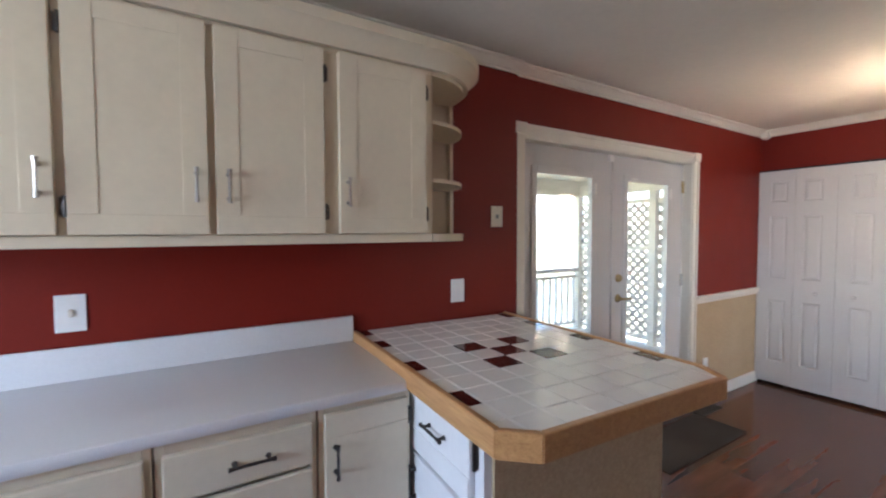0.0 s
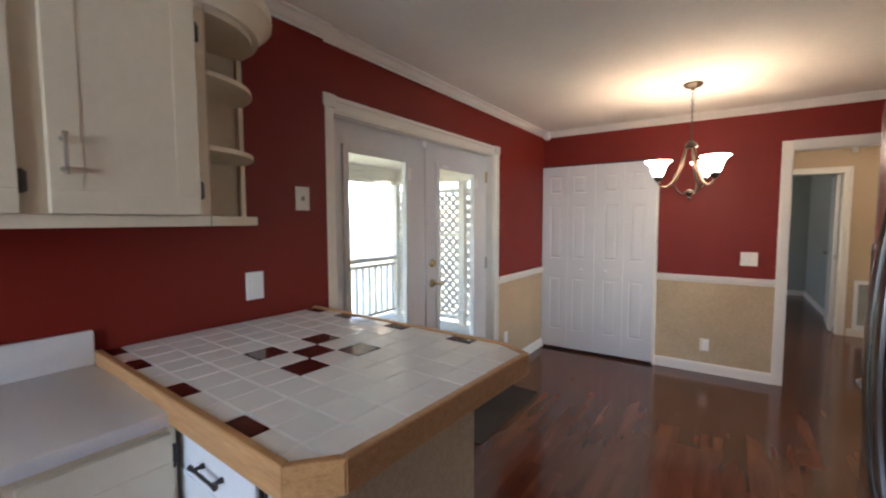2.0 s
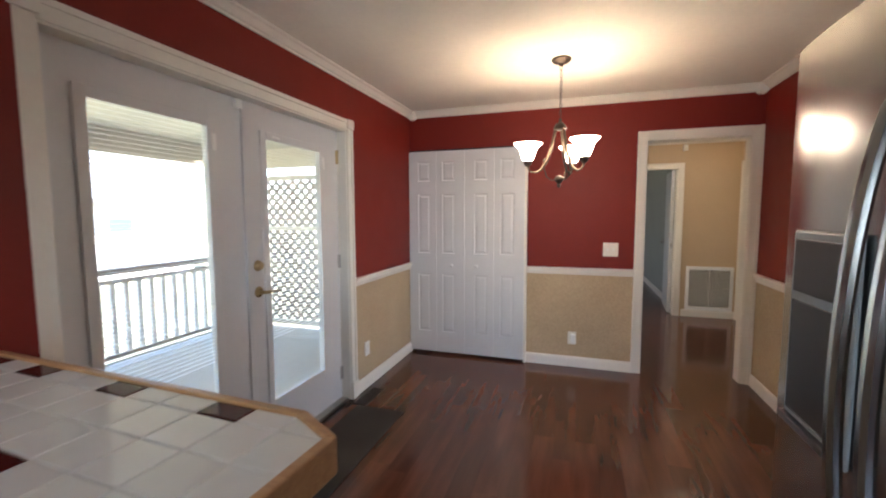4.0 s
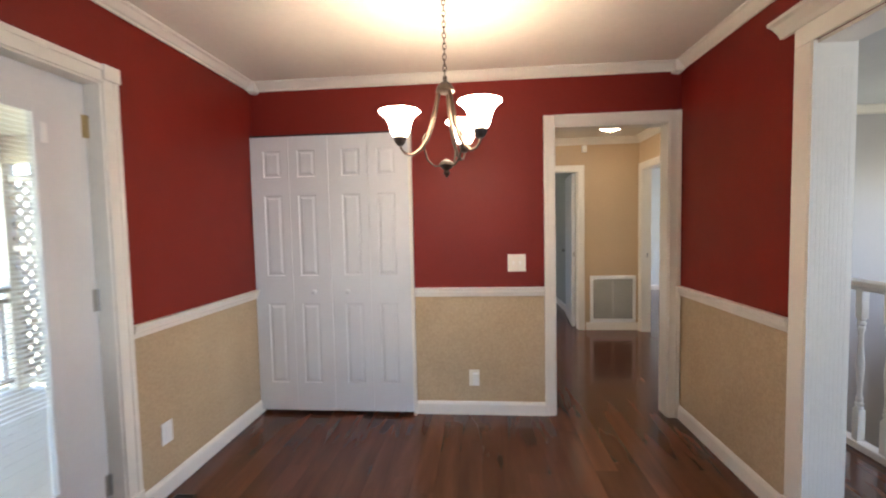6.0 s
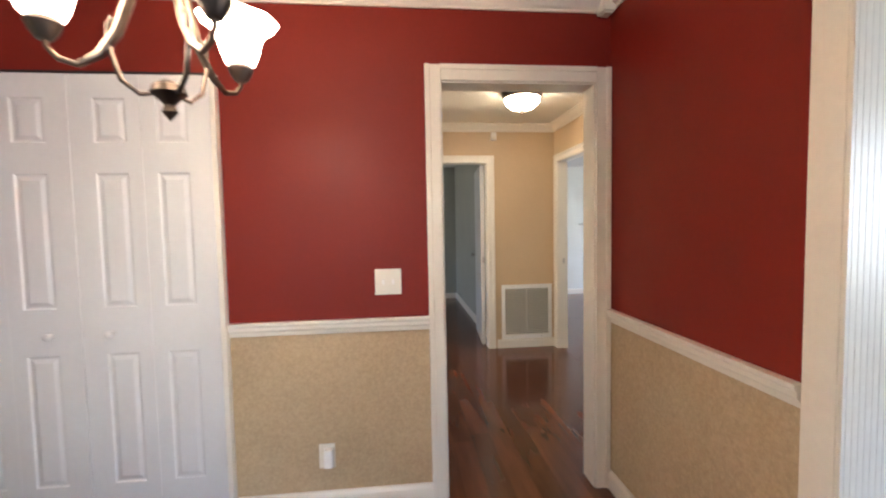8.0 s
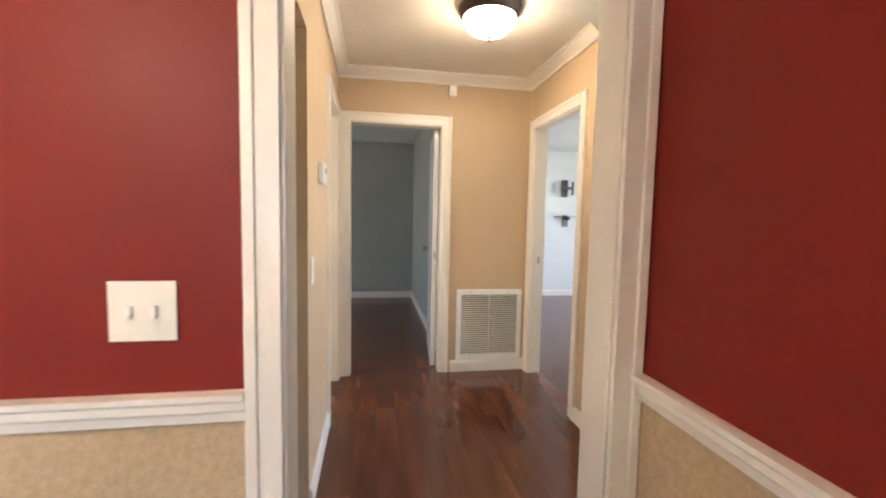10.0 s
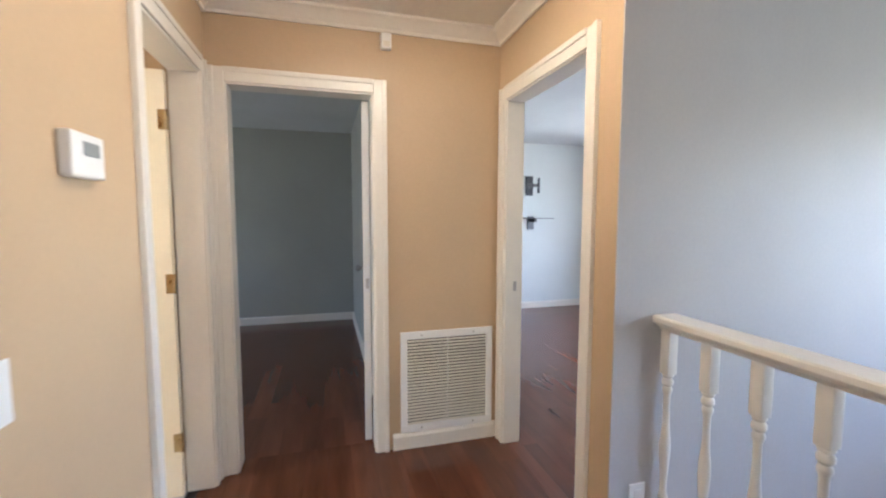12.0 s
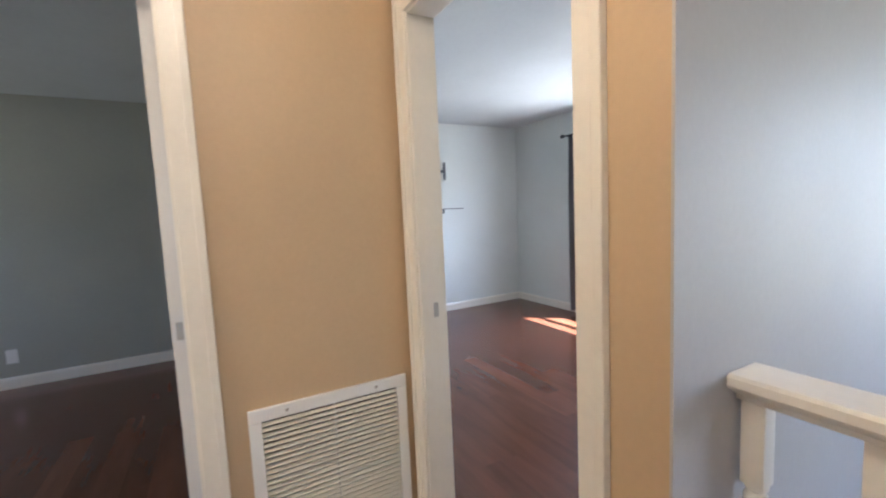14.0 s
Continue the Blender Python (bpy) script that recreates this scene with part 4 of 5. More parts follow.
BF = base("bifold_closet_door", "white six-panel bifold closet doors, closed, filling the red wall's corner", "door", (E - 0.045, 0, 0))
ylo, wleaf = 0.872, (ND - 0.004 - 0.872) / 4
for k in range(4):
    bm = bmesh.new()
    a, b = ylo + k * wleaf + 0.001, ylo + (k + 1) * wleaf - 0.001
    leaf_with_panels(bm, a, b, 0.028, 2.035, 0.0 + 0.002 * (k % 2), 0.034, [(0.235, 0.825), (1.03, 1.615), (1.745, 1.935)], *((0.095, 0.060) if k % 2 == 0 else (0.060, 0.095)))
    lf = part("leaf", bm, DOOR, BF)
    if k in (1, 2):
        bm = bmesh.new()
        kn = (a + b) / 2 + (0.02 if k == 1 else -0.02)
        lathe(bm, [(0.0, 0.0), (0.010, -0.001), (0.008, -0.012), (0.016, -0.020), (0.017, -0.028), (0.010, -0.034), (0.0, -0.035)], 0, 0, 16, "X", (0.0, kn, 0.915))
        part("knob", bm, DOOR, lf, "small white knob", True)
part("jamb_strip", one(-0.002, 0.0445, 0.850, 0.8715, 0.0, 2.05, 0.003), TRIM, BF, "cream jamb strip")
part("top_track", one(0.006, 0.060, ylo, ND - 0.004, 2.037, 2.049), BLACK, BF, "dark top track")

# ---- french doors ----


def french_leaf(x0, x1, hinge_right, label, astragal=False):
    ob = base("french_door", label, "door", (x0, 2.104, 0))
    w = x1 - x0
    g0, g1, z0, z1 = 0.142, w - 0.215, 0.30, 1.862
    bm = bmesh.new()
    for a, b, c, d in ((0, g0, 0.018, 2.024), (g1, w, 0.018, 2.024), (g0 + 0.0004, g1 - 0.0004, 0.018, z0), (g0 + 0.0004, g1 - 0.0004, z1, 2.024)):
        box(bm, a, b, 0, 0.042, c, d)
    part("panel", bm, DOOR, ob)
    # moulded frame round the glass
    for a, b, c, d in ((g0 - 0.028, g0 + 0.018, z0 - 0.028, z1 + 0.028), (g1 - 0.018, g1 + 0.028, z0 - 0.028, z1 + 0.028), (g0 + 0.0185, g1 - 0.0185, z0 - 0.028, z0 + 0.018), (g0 + 0.0185, g1 - 0.0185, z1 - 0.018, z1 + 0.028)):
        part("glazing_frame", one(a, b, -0.012, -0.0005, c, d, 0.004), DOOR, ob)
    pane = part("pane", one(g0 + 0.001, g1 - 0.001, 0.010, 0.014, z0 + 0.001, z1 - 0.001), GLASS, ob, "clear glass")
    pane.visible_shadow = False
    bm = bmesh.new()
    if astragal:
        box(bm, -0.022, 0.018, -0.014, -0.0005, 0.02, 2.022, 0.003)
        part("astragal", bm, DOOR, ob)
    if hinge_right:
        for hz in (1.84, 1.07, 0.21):
            bm = bmesh.new()
            tube(bm, [(w + 0.002, -0.006, hz - 0.05), (w + 0.002, -0.006, hz + 0.05)], 0.007, 8)
            box(bm, w - 0.022, w + 0.001, -0.003, -0.0005, hz - 0.05, hz + 0.05, 0.0006)
            part("hinge", bm, BRASS if hz > 1.5 else NICKEL, ob, "worn metal hinge")
        bm = bmesh.new()
        lathe(bm, [(0.0, -0.028), (0.020, -0.026), (0.026, -0.016), (0.030, -0.008), (0.032, -0.001)], 0, 0, 20, "Y", (0.07, 0, 1.135))
        part("deadbolt", bm, BRASS, ob, "brass deadbolt", True)
        bm = bmesh.new()
        lathe(bm, [(0.0, -0.012), (0.026, -0.010), (0.032, -0.001)], 0, 0, 20, "Y", (0.07, 0, 0.985))
        tube(bm, [(0.07, -0.005, 0.985), (0.07, -0.045, 0.985), (0.085, -0.055, 0.985), (0.175, -0.052, 0.982)], 0.009, 10, [0.011, 0.010, 0.010, 0.007])
        part("lever", bm, BRASS, ob, "brass lever handle", True)
        bm = bmesh.new()
        box(bm, 0.20, 0.27, -0.0185, -0.0125, z1 - 0.002, z1 + 0.010, 0.002)
        part("blind_slider", bm, WHITEP, ob)
    box2 = bmesh.new()
    box(box2, g1 + 0.004, g1 + 0.026, -0.020, -0.0125, z1 - 0.13, z1 - 0.05, 0.003)
    part("blind_control", box2, WHITEP, ob, "white blind control")
    # thin blind slats between the panes
    for i in range(62):
        zz = 0.68 + i * (z1 - 0.70) / 61
        part("blind_slat", one(g0 + 0.004, g1 - 0.004, 0.0165, 0.0285, zz, zz + 0.0009), WHITEP, ob)
    p2 = part("pane", one(g0 + 0.001, g1 - 0.001, 0.031, 0.035, z0 + 0.001, z1 - 0.001), GLASS, ob, "clear glass")
    p2.visible_shadow = False
    return ob


french_leaf(1.648, 2.557, False, "white full-glass french door, closed, with blinds inside the glass")
french_leaf(2.562, 3.472, True, "white full-glass french door with brass lever and deadbolt, closed", True)
tagged(new("alarm_contact", mesh_of("alarm_contact", one(2.50, 2.545, 2.082, 2.1035, 1.972, 2.018, 0.004), WHITEP)), "small white alarm contact at the top of the french doors", "sensor")
part("threshold", one(1.647, 3.473, 2.052, 2.155, -0.012, 0.016, 0.004), NICKEL, bpy.data.objects["door_frame_6"], "metal threshold")

# ---- dining room ----
solo("floor_mat", one(2.40, 3.40, 1.56, 1.93, 0.0005, 0.009, 0.003), MATFIBRE, "charcoal fibre door mat on the wood floor", "mat")


def floor_register(x0, x1, y0, y1, label):
    ob = base("floor_register", label, "vent", ((x0 + x1) / 2, (y0 + y1) / 2, 0))
    w, d = (x1 - x0) / 2, (y1 - y0) / 2
    bm = bmesh.new()
    for a, b, c, e in ((-w, w, -d, -d + 0.012), (-w, w, d - 0.012, d), (-w, -w + 0.012, -d + 0.0122, d - 0.0122), (w - 0.012, w, -d + 0.0122, d - 0.0122)):
        box(bm, a, b, c, e, 0.0005, 0.006, 0.0015)
    part("frame", bm, PEWTER, ob)
    # thin black sheet on the floor for the shade below the slats
    part("well_shade", one(-w + 0.013, w - 0.013, -d + 0.013, d - 0.013, 0.0004, 0.0012), BLACK, ob)
    n = int((2 * w - 0.03) / 0.016)
    for i in range(n):
        x = -w + 0.02 + i * 0.016
        part("slat", one(x, x + 0.006, -d + 0.0125, d - 0.0125, 0.0014, 0.0045), PEWTER, ob)
    return ob


floor_register(3.42, 3.72, 1.865, 1.975, "dark metal floor register beside the french doors")
floor_register(10.15, 10.27, 0.64, 0.94, "dark metal floor register in the bedroom")

# chandelier
CHX, CHY = 3.66, 0.525
CH = base("chandelier", "bronze three-arm chandelier with lit frosted bell shades, hung on a chain", "chandelier", (CHX, CHY, H - 0.001))
bm = bmesh.new()
lathe(bm, [(0.0, -0.001), (0.062, -0.001), (0.064, -0.010), (0.050, -0.026), (0.018, -0.034), (0.010, -0.048), (0.0, -0.048)], 0, 0, 24)
part("canopy", bm, BRONZE, CH, "bronze ceiling canopy", True)
LOW = -0.80
bm = bmesh.new()
zc, k = -0.045, 0
while zc > -0.395:
    ring = []
    for i in range(11):
        a = 2 * math.pi * i / 10
        u, v = 0.008 * math.cos(a), 0.016 * math.sin(a)
        ring.append((u if k % 2 else 0, 0 if k % 2 else u, zc - 0.014 + v))
    tube(bm, ring, 0.0022, 6)
    zc -= 0.024
    k += 1
part("chain", bm, BRONZE, CH, "thin chain")
bm = bmesh.new()
lathe(bm, [(0.0, -0.385), (0.008, -0.388), (0.010, -0.405), (0.030, -0.420), (0.040, -0.436), (0.044, -0.452), (0.030, -0.458), (0.0, -0.458)], 0, 0, 20)
part("top_cap", bm, BRONZE, CH, "", True)
bm = bmesh.new()
lathe(bm, [(0.0, -0.752), (0.012, -0.756), (0.030, -0.768), (0.034, -0.782), (0.018, -0.796), (0.010, -0.806), (0.015, -0.820), (0.006, -0.832), (0.0, -0.840)], 0, 0, 20)
part("finial", bm, BRONZE, CH, "", True)
for ang in (100, 228, 338):
    ca, sa = math.cos(radians(ang)), math.sin(radians(ang))
    # main arm: from the cap down, out and up to the cup
    ctrl = [(0.028, -0.45), (0.045, -0.53), (0.062, -0.60), (0.085, -0.665), (0.118, -0.712), (0.155, -0.735), (0.188, -0.726), (0.205, -0.705), (0.208, -0.687)]
    bm = bmesh.new()
    tube(bm, [(r * ca, r * sa, z) for r, z in ctrl], 0.0065, 8, [0.010, 0.011, 0.011, 0.010, 0.0085, 0.007, 0.006, 0.0055, 0.0055])
    arm = part("arm", bm, BRONZE_LIT, CH, "curved bronze arm", True)
    scroll = [(0.075, -0.648), (0.094, -0.640), (0.102, -0.655), (0.100, -0.705), (0.084, -0.760), (0.052, -0.786), (0.020, -0.782)]
    bm = bmesh.new()
    tube(bm, [(r * ca, r * sa, z) for r, z in scroll], 0.005, 8, [0.003, 0.0045, 0.005, 0.005, 0.005, 0.0045, 0.004])
    part("scroll", bm, BRONZE, arm, "", True)
    bm = bmesh.new()
    lathe(bm, [(0.0, -0.694), (0.014, -0.692), (0.024, -0.677), (0.030, -0.662), (0.027, -0.652), (0.0, -0.652)], 0.208 * ca, 0.208 * sa, 18)
    part("cup", bm, BRONZE, arm, "dark bronze cup", True)
    bm = bmesh.new()
    prof = [(0.026, -0.632), (0.036, -0.618), (0.044, -0.595), (0.050, -0.565), (0.060, -0.535), (0.078, -0.512), (0.093, -0.500), (0.092, -0.498), (0.076, -0.509), (0.057, -0.533), (0.047, -0.565), (0.041, -0.595), (0.033, -0.616), (0.024, -0.629)]
    prof = [(r, -0.656 + (z + 0.632) * 0.86) for r, z in prof]
    seg, rings = 36, []
    for r, z in prof:
        ring = []
        for i in range(seg):
            a = 2 * math.pi * i / seg
            wob = 1 + (0.025 * math.cos(9 * a) if r > 0.07 else 0.008 * math.cos(9 * a))
            ring.append(bm.verts.new((0.208 * ca + r * wob * math.cos(a), 0.208 * sa + r * wob * math.sin(a), z)))
        rings.append(ring)
    for a2, b2 in zip(rings, rings[1:]):
        for i in range(seg):
            bm.faces.new((a2[i], a2[(i + 1) % seg], b2[(i + 1) % seg], b2[i]))
    part("shade", bm, SHADE, arm, "lit frosted bell shade", True)
    bulb("chandelier_bulb", (CHX + 0.208 * ca, CHY + 0.208 * sa, H - 0.60), 0.034, radius=0.03)

# ---- hall ----
HL = base("ceiling_light", "flush bronze ceiling light with a lit frosted glass dome", "ceiling light", (6.07, -0.945, H))
bm = bmesh.new()
lathe(bm, [(0.0, -0.001), (0.165, -0.001), (0.170, -0.012), (0.160, -0.045), (0.142, -0.062), (0.0, -0.062)], 0, 0, 32)
part("rim", bm, BRONZE, HL, "bronze rim", True)
bm = bmesh.new()
lathe(bm, [(0.140, -0.063), (0.138, -0.078), (0.124, -0.105), (0.097, -0.130), (0.056, -0.145), (0.012, -0.150), (0.0, -0.150)], 0, 0, 32)
part("dome", bm, DOME, HL, "lit frosted dome", True)
bm = bmesh.new()
lathe(bm, [(0.0, -0.149), (0.014, -0.151), (0.016, -0.159), (0.008, -0.167), (0.010, -0.175), (0.0, -0.183)], 0, 0, 16)
part("finial", bm, BRONZE, HL, "bronze finial", True)

# return air grille
RG = base("return_air_grille", "white return air grille with slanted louvres low on the beige wall", "vent", (HE, -1.31, 0.398))
for a, b, c, d in ((-0.283, 0.283, 0.255, 0.300), (-0.283, 0.283, -0.300, -0.255), (-0.283, -0.243, -0.2545, 0.2545), (0.243, 0.283, -0.2545, 0.2545)):
    part("frame", one(-0.014, -0.0005, a, b, c, d, 0.003), WHITEP, RG)
# flat black plate paints the shade of the duct opening
part("duct_shade", one(-0.0012, -0.0004, -0.2425, 0.2425, -0.2545, 0.2545), BLACK, RG, "black plate for the shade of the duct")
part("divider", one(-0.0125, -0.0015, -0.002, 0.002, -0.2545, 0.2545), WHITEP, RG)
bm = bmesh.new()
box(bm, -0.0125, 0.004, -0.2425, 0.2425, -0.0008, 0.0008)
me = mesh_of("louvre", bm, IVORY)
for i in range(27):
    ob = new("louvre", me)
    ob.parent = RG
    ob.matrix_basis = pose(-0.006, 0, -0.245 + i * 0.01885, 0, -24, 0)
for y in (-0.16, 0.16):
    for z in (0.278, -0.278):
        bm = bmesh.new()
        lathe(bm, [(0.0, -0.0165), (0.004, -0.016), (0.006, -0.0142)], 0, 0, 10, "X", (0, y, z))
        part("screw", bm, NICKEL, RG)

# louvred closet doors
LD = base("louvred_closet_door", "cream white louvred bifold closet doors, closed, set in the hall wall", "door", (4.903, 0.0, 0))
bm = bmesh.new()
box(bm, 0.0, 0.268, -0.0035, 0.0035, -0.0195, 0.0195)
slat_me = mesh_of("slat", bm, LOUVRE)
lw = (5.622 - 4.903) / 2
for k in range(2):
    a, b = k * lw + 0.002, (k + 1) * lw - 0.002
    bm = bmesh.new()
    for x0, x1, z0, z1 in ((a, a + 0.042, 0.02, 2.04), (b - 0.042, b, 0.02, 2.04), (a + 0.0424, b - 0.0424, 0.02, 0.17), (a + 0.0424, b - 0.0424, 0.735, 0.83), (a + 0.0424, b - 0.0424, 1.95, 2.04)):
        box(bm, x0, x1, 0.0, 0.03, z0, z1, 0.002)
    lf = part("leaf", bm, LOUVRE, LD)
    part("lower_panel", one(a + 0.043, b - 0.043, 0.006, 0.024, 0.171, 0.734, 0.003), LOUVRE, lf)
    # near-black sheet stands in for the unlit closet behind the slats
    part("closet_shade", one(a + 0.043, b - 0.043, 0.028, 0.0295, 0.831, 1.949), SUBFLOOR, lf)
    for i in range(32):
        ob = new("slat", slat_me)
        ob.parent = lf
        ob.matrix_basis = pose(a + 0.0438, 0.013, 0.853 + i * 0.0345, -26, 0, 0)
    if k == 1:
        bm = bmesh.new()
        lathe(bm, [(0.0, -0.034), (0.011, -0.033), (0.017, -0.027), (0.016, -0.020), (0.008, -0.012), (0.010, -0.0005)], 0, 0, 16, "Y", (a + 0.20, 0, 0.80))
        part("knob", bm, LOUVRE, lf, "round cream knob", True)

# door of the side room, standing open
SD = base("open_door", "cream flat door standing open into the side room, with brass hinges", "door", (7.083, 0.064, 0))
part("slab", one(-0.042, -0.004, 0.0, 0.64, 0.01, 2.02, 0.002), CREAMDOOR, SD)
for hz in (1.80, 1.05, 0.28):
    bm = bmesh.new()
    tube(bm, [(-0.046, -0.006, hz - 0.045), (-0.046, -0.006, hz + 0.045)], 0.007, 8)
    box(bm, -0.044, -0.0425, 0.0, 0.03, hz - 0.045, hz + 0.045)
    box(bm, -0.040, -0.001, -0.003, -0.0005, hz - 0.045, hz + 0.045)
    part("hinge", bm, BRASS, SD, "brass hinge")
# bedroom door, folded back against its wall
BD = base("open_door", "white door standing open against the bedroom wall", "door", (7.316, -0.874, 0), turn=-5)
part("slab", one(0.0, 0.735, 0.0, 0.042, 0.012, 2.018, 0.002), DOOR, BD)
bm = bmesh.new()
lathe(bm, [(0.0, 0.103), (0.020, 0.100), (0.026, 0.086), (0.022, 0.073), (0.010, 0.063), (0.011, 0.046), (0.028, 0.042), (0.030, 0.0365)], 0, 0, 18, "Y", (0.69, 0, 0.98))
part("knob", bm, NICKEL, BD, "satin nickel knob", True)
bm = bmesh.new()
box(bm, -0.0015, -0.0003, 0.008, 0.028, 0.94, 1.0)
part("latch_plate", bm, NICKEL, BD)
bm = bmesh.new()
box(bm, 7.0776, 7.0788, -1.700, -1.680, 0.93, 0.985)
part("strike_plate", bm, NICKEL, bpy.data.objects["door_frame_4"], "metal strike plate")

# ---- railing along the stairwell ----
RY = -1.852


RL = base("stair_railing", "white painted railing with turned balusters along the stairwell", "railing", (0, RY, 0))
XA, XB = 3.35, SW + 0.002
bm = bmesh.new()
run(bm, [(-0.030, 0.958), (0.030, 0.958), (0.036, 0.966), (0.050, 0.971), (0.054, 0.978), (0.054, 0.994), (0.048, 1.000), (-0.048, 1.000), (-0.054, 0.994), (-0.054, 0.978), (-0.050, 0.971), (-0.036, 0.966)], (XA, 0, 0), (XB, 0, 0), (0, 1, 0))
part("handrail", bm, TRIM, RL, "moulded handrail")
part("rail_fillet", one(XA, XB, -0.022, 0.022, 0.944, 0.9575, 0.002), TRIM, RL)
part("bottom_rail", one(XA, XB, -0.035, 0.035, 0.0005, 0.045, 0.006), TRIM, RL, "white shoe rail")
bm = bmesh.new()
S2 = 0.0205
box(bm, -S2, S2, -S2, S2, 0.0455, 0.235, 0.002)
box(bm, -S2, S2, -S2, S2, 0.780, 0.9435, 0.002)
lathe(bm, [(0.0195, 0.234), (0.0205, 0.244), (0.014, 0.252), (0.0205, 0.262), (0.0205, 0.272), (0.0135, 0.280), (0.0180, 0.292), (0.0180, 0.300), (0.0125, 0.315), (0.0120, 0.36),
           (0.0165, 0.43), (0.0200, 0.49), (0.0185, 0.53), (0.0135, 0.58), (0.0115, 0.64), (0.0120, 0.700), (0.0180, 0.715), (0.0180, 0.723), (0.0130, 0.733), (0.0205, 0.743), (0.0205, 0.755), (0.0140, 0.765), (0.0205, 0.773), (0.0195, 0.782)], 0, 0, 16)
bal_me = mesh_of("baluster", bm, TRIM, True)
x = 6.088
while x > XA + 0.1:
    ob = new("baluster", bal_me)
    ob.parent = RL
    ob.location = (x, 0, 0)
    x -= 0.1725
part("newel", one(XA - 0.045, XA + 0.045, -0.045, 0.045, 0.046, 1.05, 0.004), TRIM, RL)
solo("stair_fascia", one(3.30, SW + 0.002, -1.916, -1.901, -0.30, -0.0005), TRIM, "white board along the edge of the stairwell", "trim", kind="structure")

# stairs going down to the entry, with a second railing
ST = base("staircase", "oak stairs going down to the entry level", "stairs", (0, 0, -1.2))
for i in range(6):
    z = 1.2 - 0.1715 * (i + 1)
    xs = 3.42 + 0.27 * i
    part("riser", one(xs, xs + 0.018, -2.93, -1.918, z - 0.0005, z + 0.1415, 0.001), TRIM, ST)
    part("tread", one(xs - 0.001, xs + 0.30, -2.93, -1.918, z - 0.030, z - 0.001, 0.006), OAKSTAIR, ST)
boxes("floor_entry", [(3.42, SW + 0.002, -4.2, -1.917, -1.32, -1.2, 0)], [OAKSTAIR], "orange oak floor of the entry level", "floor")
boxes("wall_stair_side", [(3.42, SW + 0.002, -1.917, -1.902, -1.2, -0.301, 0)], [PALE], "pale wall under the corridor edge")
R2 = base("stair_railing", "white sloping stair railing with a ball-topped newel post", "railing", (0, -2.95, -1.2))
part("newel", one(5.255, 5.345, -0.045, 0.045, 0.0005, 1.13, 0.004), TRIM, R2)
bm = bmesh.new()
lathe(bm, [(0.0, 1.13), (0.028, 1.131), (0.020, 1.145), (0.040, 1.165), (0.047, 1.19), (0.040, 1.215), (0.0, 1.235)], 5.30, 0, 18)
part("newel_ball", bm, TRIM, R2, "white ball cap", True)
part("newel", one(3.43, 3.52, -0.045, 0.045, 1.1, 2.25, 0.004), TRIM, R2)
bm = bmesh.new()
tube(bm, [(5.26, 0, 1.02), (3.50, 0, 2.14)], 0.034, 8)
part("handrail", bm, TRIM, R2, "white sloping handrail", True)
for i in range(10):
    bx = 5.12 - i * 0.165
    zt = 1.02 + (5.26 - bx) * (1.12 / 1.76)
    part("baluster", one(bx - 0.017, bx + 0.017, -0.017, 0.017, max(0.0005, zt - 0.98), zt - 0.02, 0.002), TRIM, R2)

# ---- corner room ----
TVM = base("tv_wall_mount", "black tilting television wall mount on the pale wall", "wall mount", (BX, -3.50, 1.81))
part("wall_plate", one(-0.02, -0.0005, -0.055, 0.055, -0.14, 0.14, 0.003), BLACK, TVM)
part("arm", one(-0.11, -0.0205, -0.025, 0.025, -0.03, 0.03, 0.004), BLACK, TVM)
for dy in (-0.09, 0.09):
    part("bracket", one(-0.135, -0.1105, dy - 0.014, dy + 0.014, -0.11, 0.11, 0.003), BLACK, TVM)
part("crossbar", one(-0.1345, -0.1115, -0.0755, 0.0755, -0.02, 0.02, 0.003), BLACK, TVM)
WS = base("wall_shelf", "small black component shelf on a wall bracket", "shelf", (BX, -3.53, 1.305))
part("wall_plate", one(-0.02, -0.0005, -0.05, 0.05, -0.13, 0.06, 0.003), BLACK, WS)
part("shelf_plate", one(-0.26, -0.0205, -0.24, 0.20, 0.03, 0.04, 0.002), BLACK, WS)
part("arm", one(-0.16, -0.0205, -0.02, 0.02, -0.02, 0.0295, 0.003), BLACK, WS)
CU = base("curtain", "dark grey curtain panel hanging beside the corner room window", "curtain", (0, RS + 0.08, 0))
bm = bmesh.new()
n = 48
cols = []
for i in range(n + 1):
    u = i / n
    x = 9.03 + 0.36 * u
    y = 0.022 * math.sin(u * math.pi * 9) + 0.008 * math.sin(u * 31)
    cols.append([bm.verts.new((x + 0.01 * math.sin(z * 2.1 + u * 6), y, z)) for z in (0.04, 0.5, 1.0, 1.5, 2.12)])
for a, b in zip(cols, cols[1:]):
    for k in range(4):
        bm.faces.new((a[k], b[k], b[k + 1], a[k + 1]))
bmesh.ops.solidify(bm, geom=bm.faces[:], thickness=0.004)
part("cloth", bm, CLOTH, CU, "", True)
bm = bmesh.new()
tube(bm, [(7.3, 0, 2.14), (9.45, 0, 2.14)], 0.010, 10)
part("rod", bm, BLACK, CU)
bm = bmesh.new()
lathe(bm, [(0.0, 9.45), (0.018, 9.455), (0.024, 9.475), (0.016, 9.495), (0.0, 9.50)], 0, 0, 14, "X", (0, 0, 2.14))
part("finial", bm, BLACK, CU, "", True)
part("bracket", one(9.40, 9.415, -0.079, 0.0, 2.13, 2.15), BLACK, CU)
W1 = base("window_1", "white window of the corner room", "window", (8.375, RS - 0.06, 1.31), kind="structure")
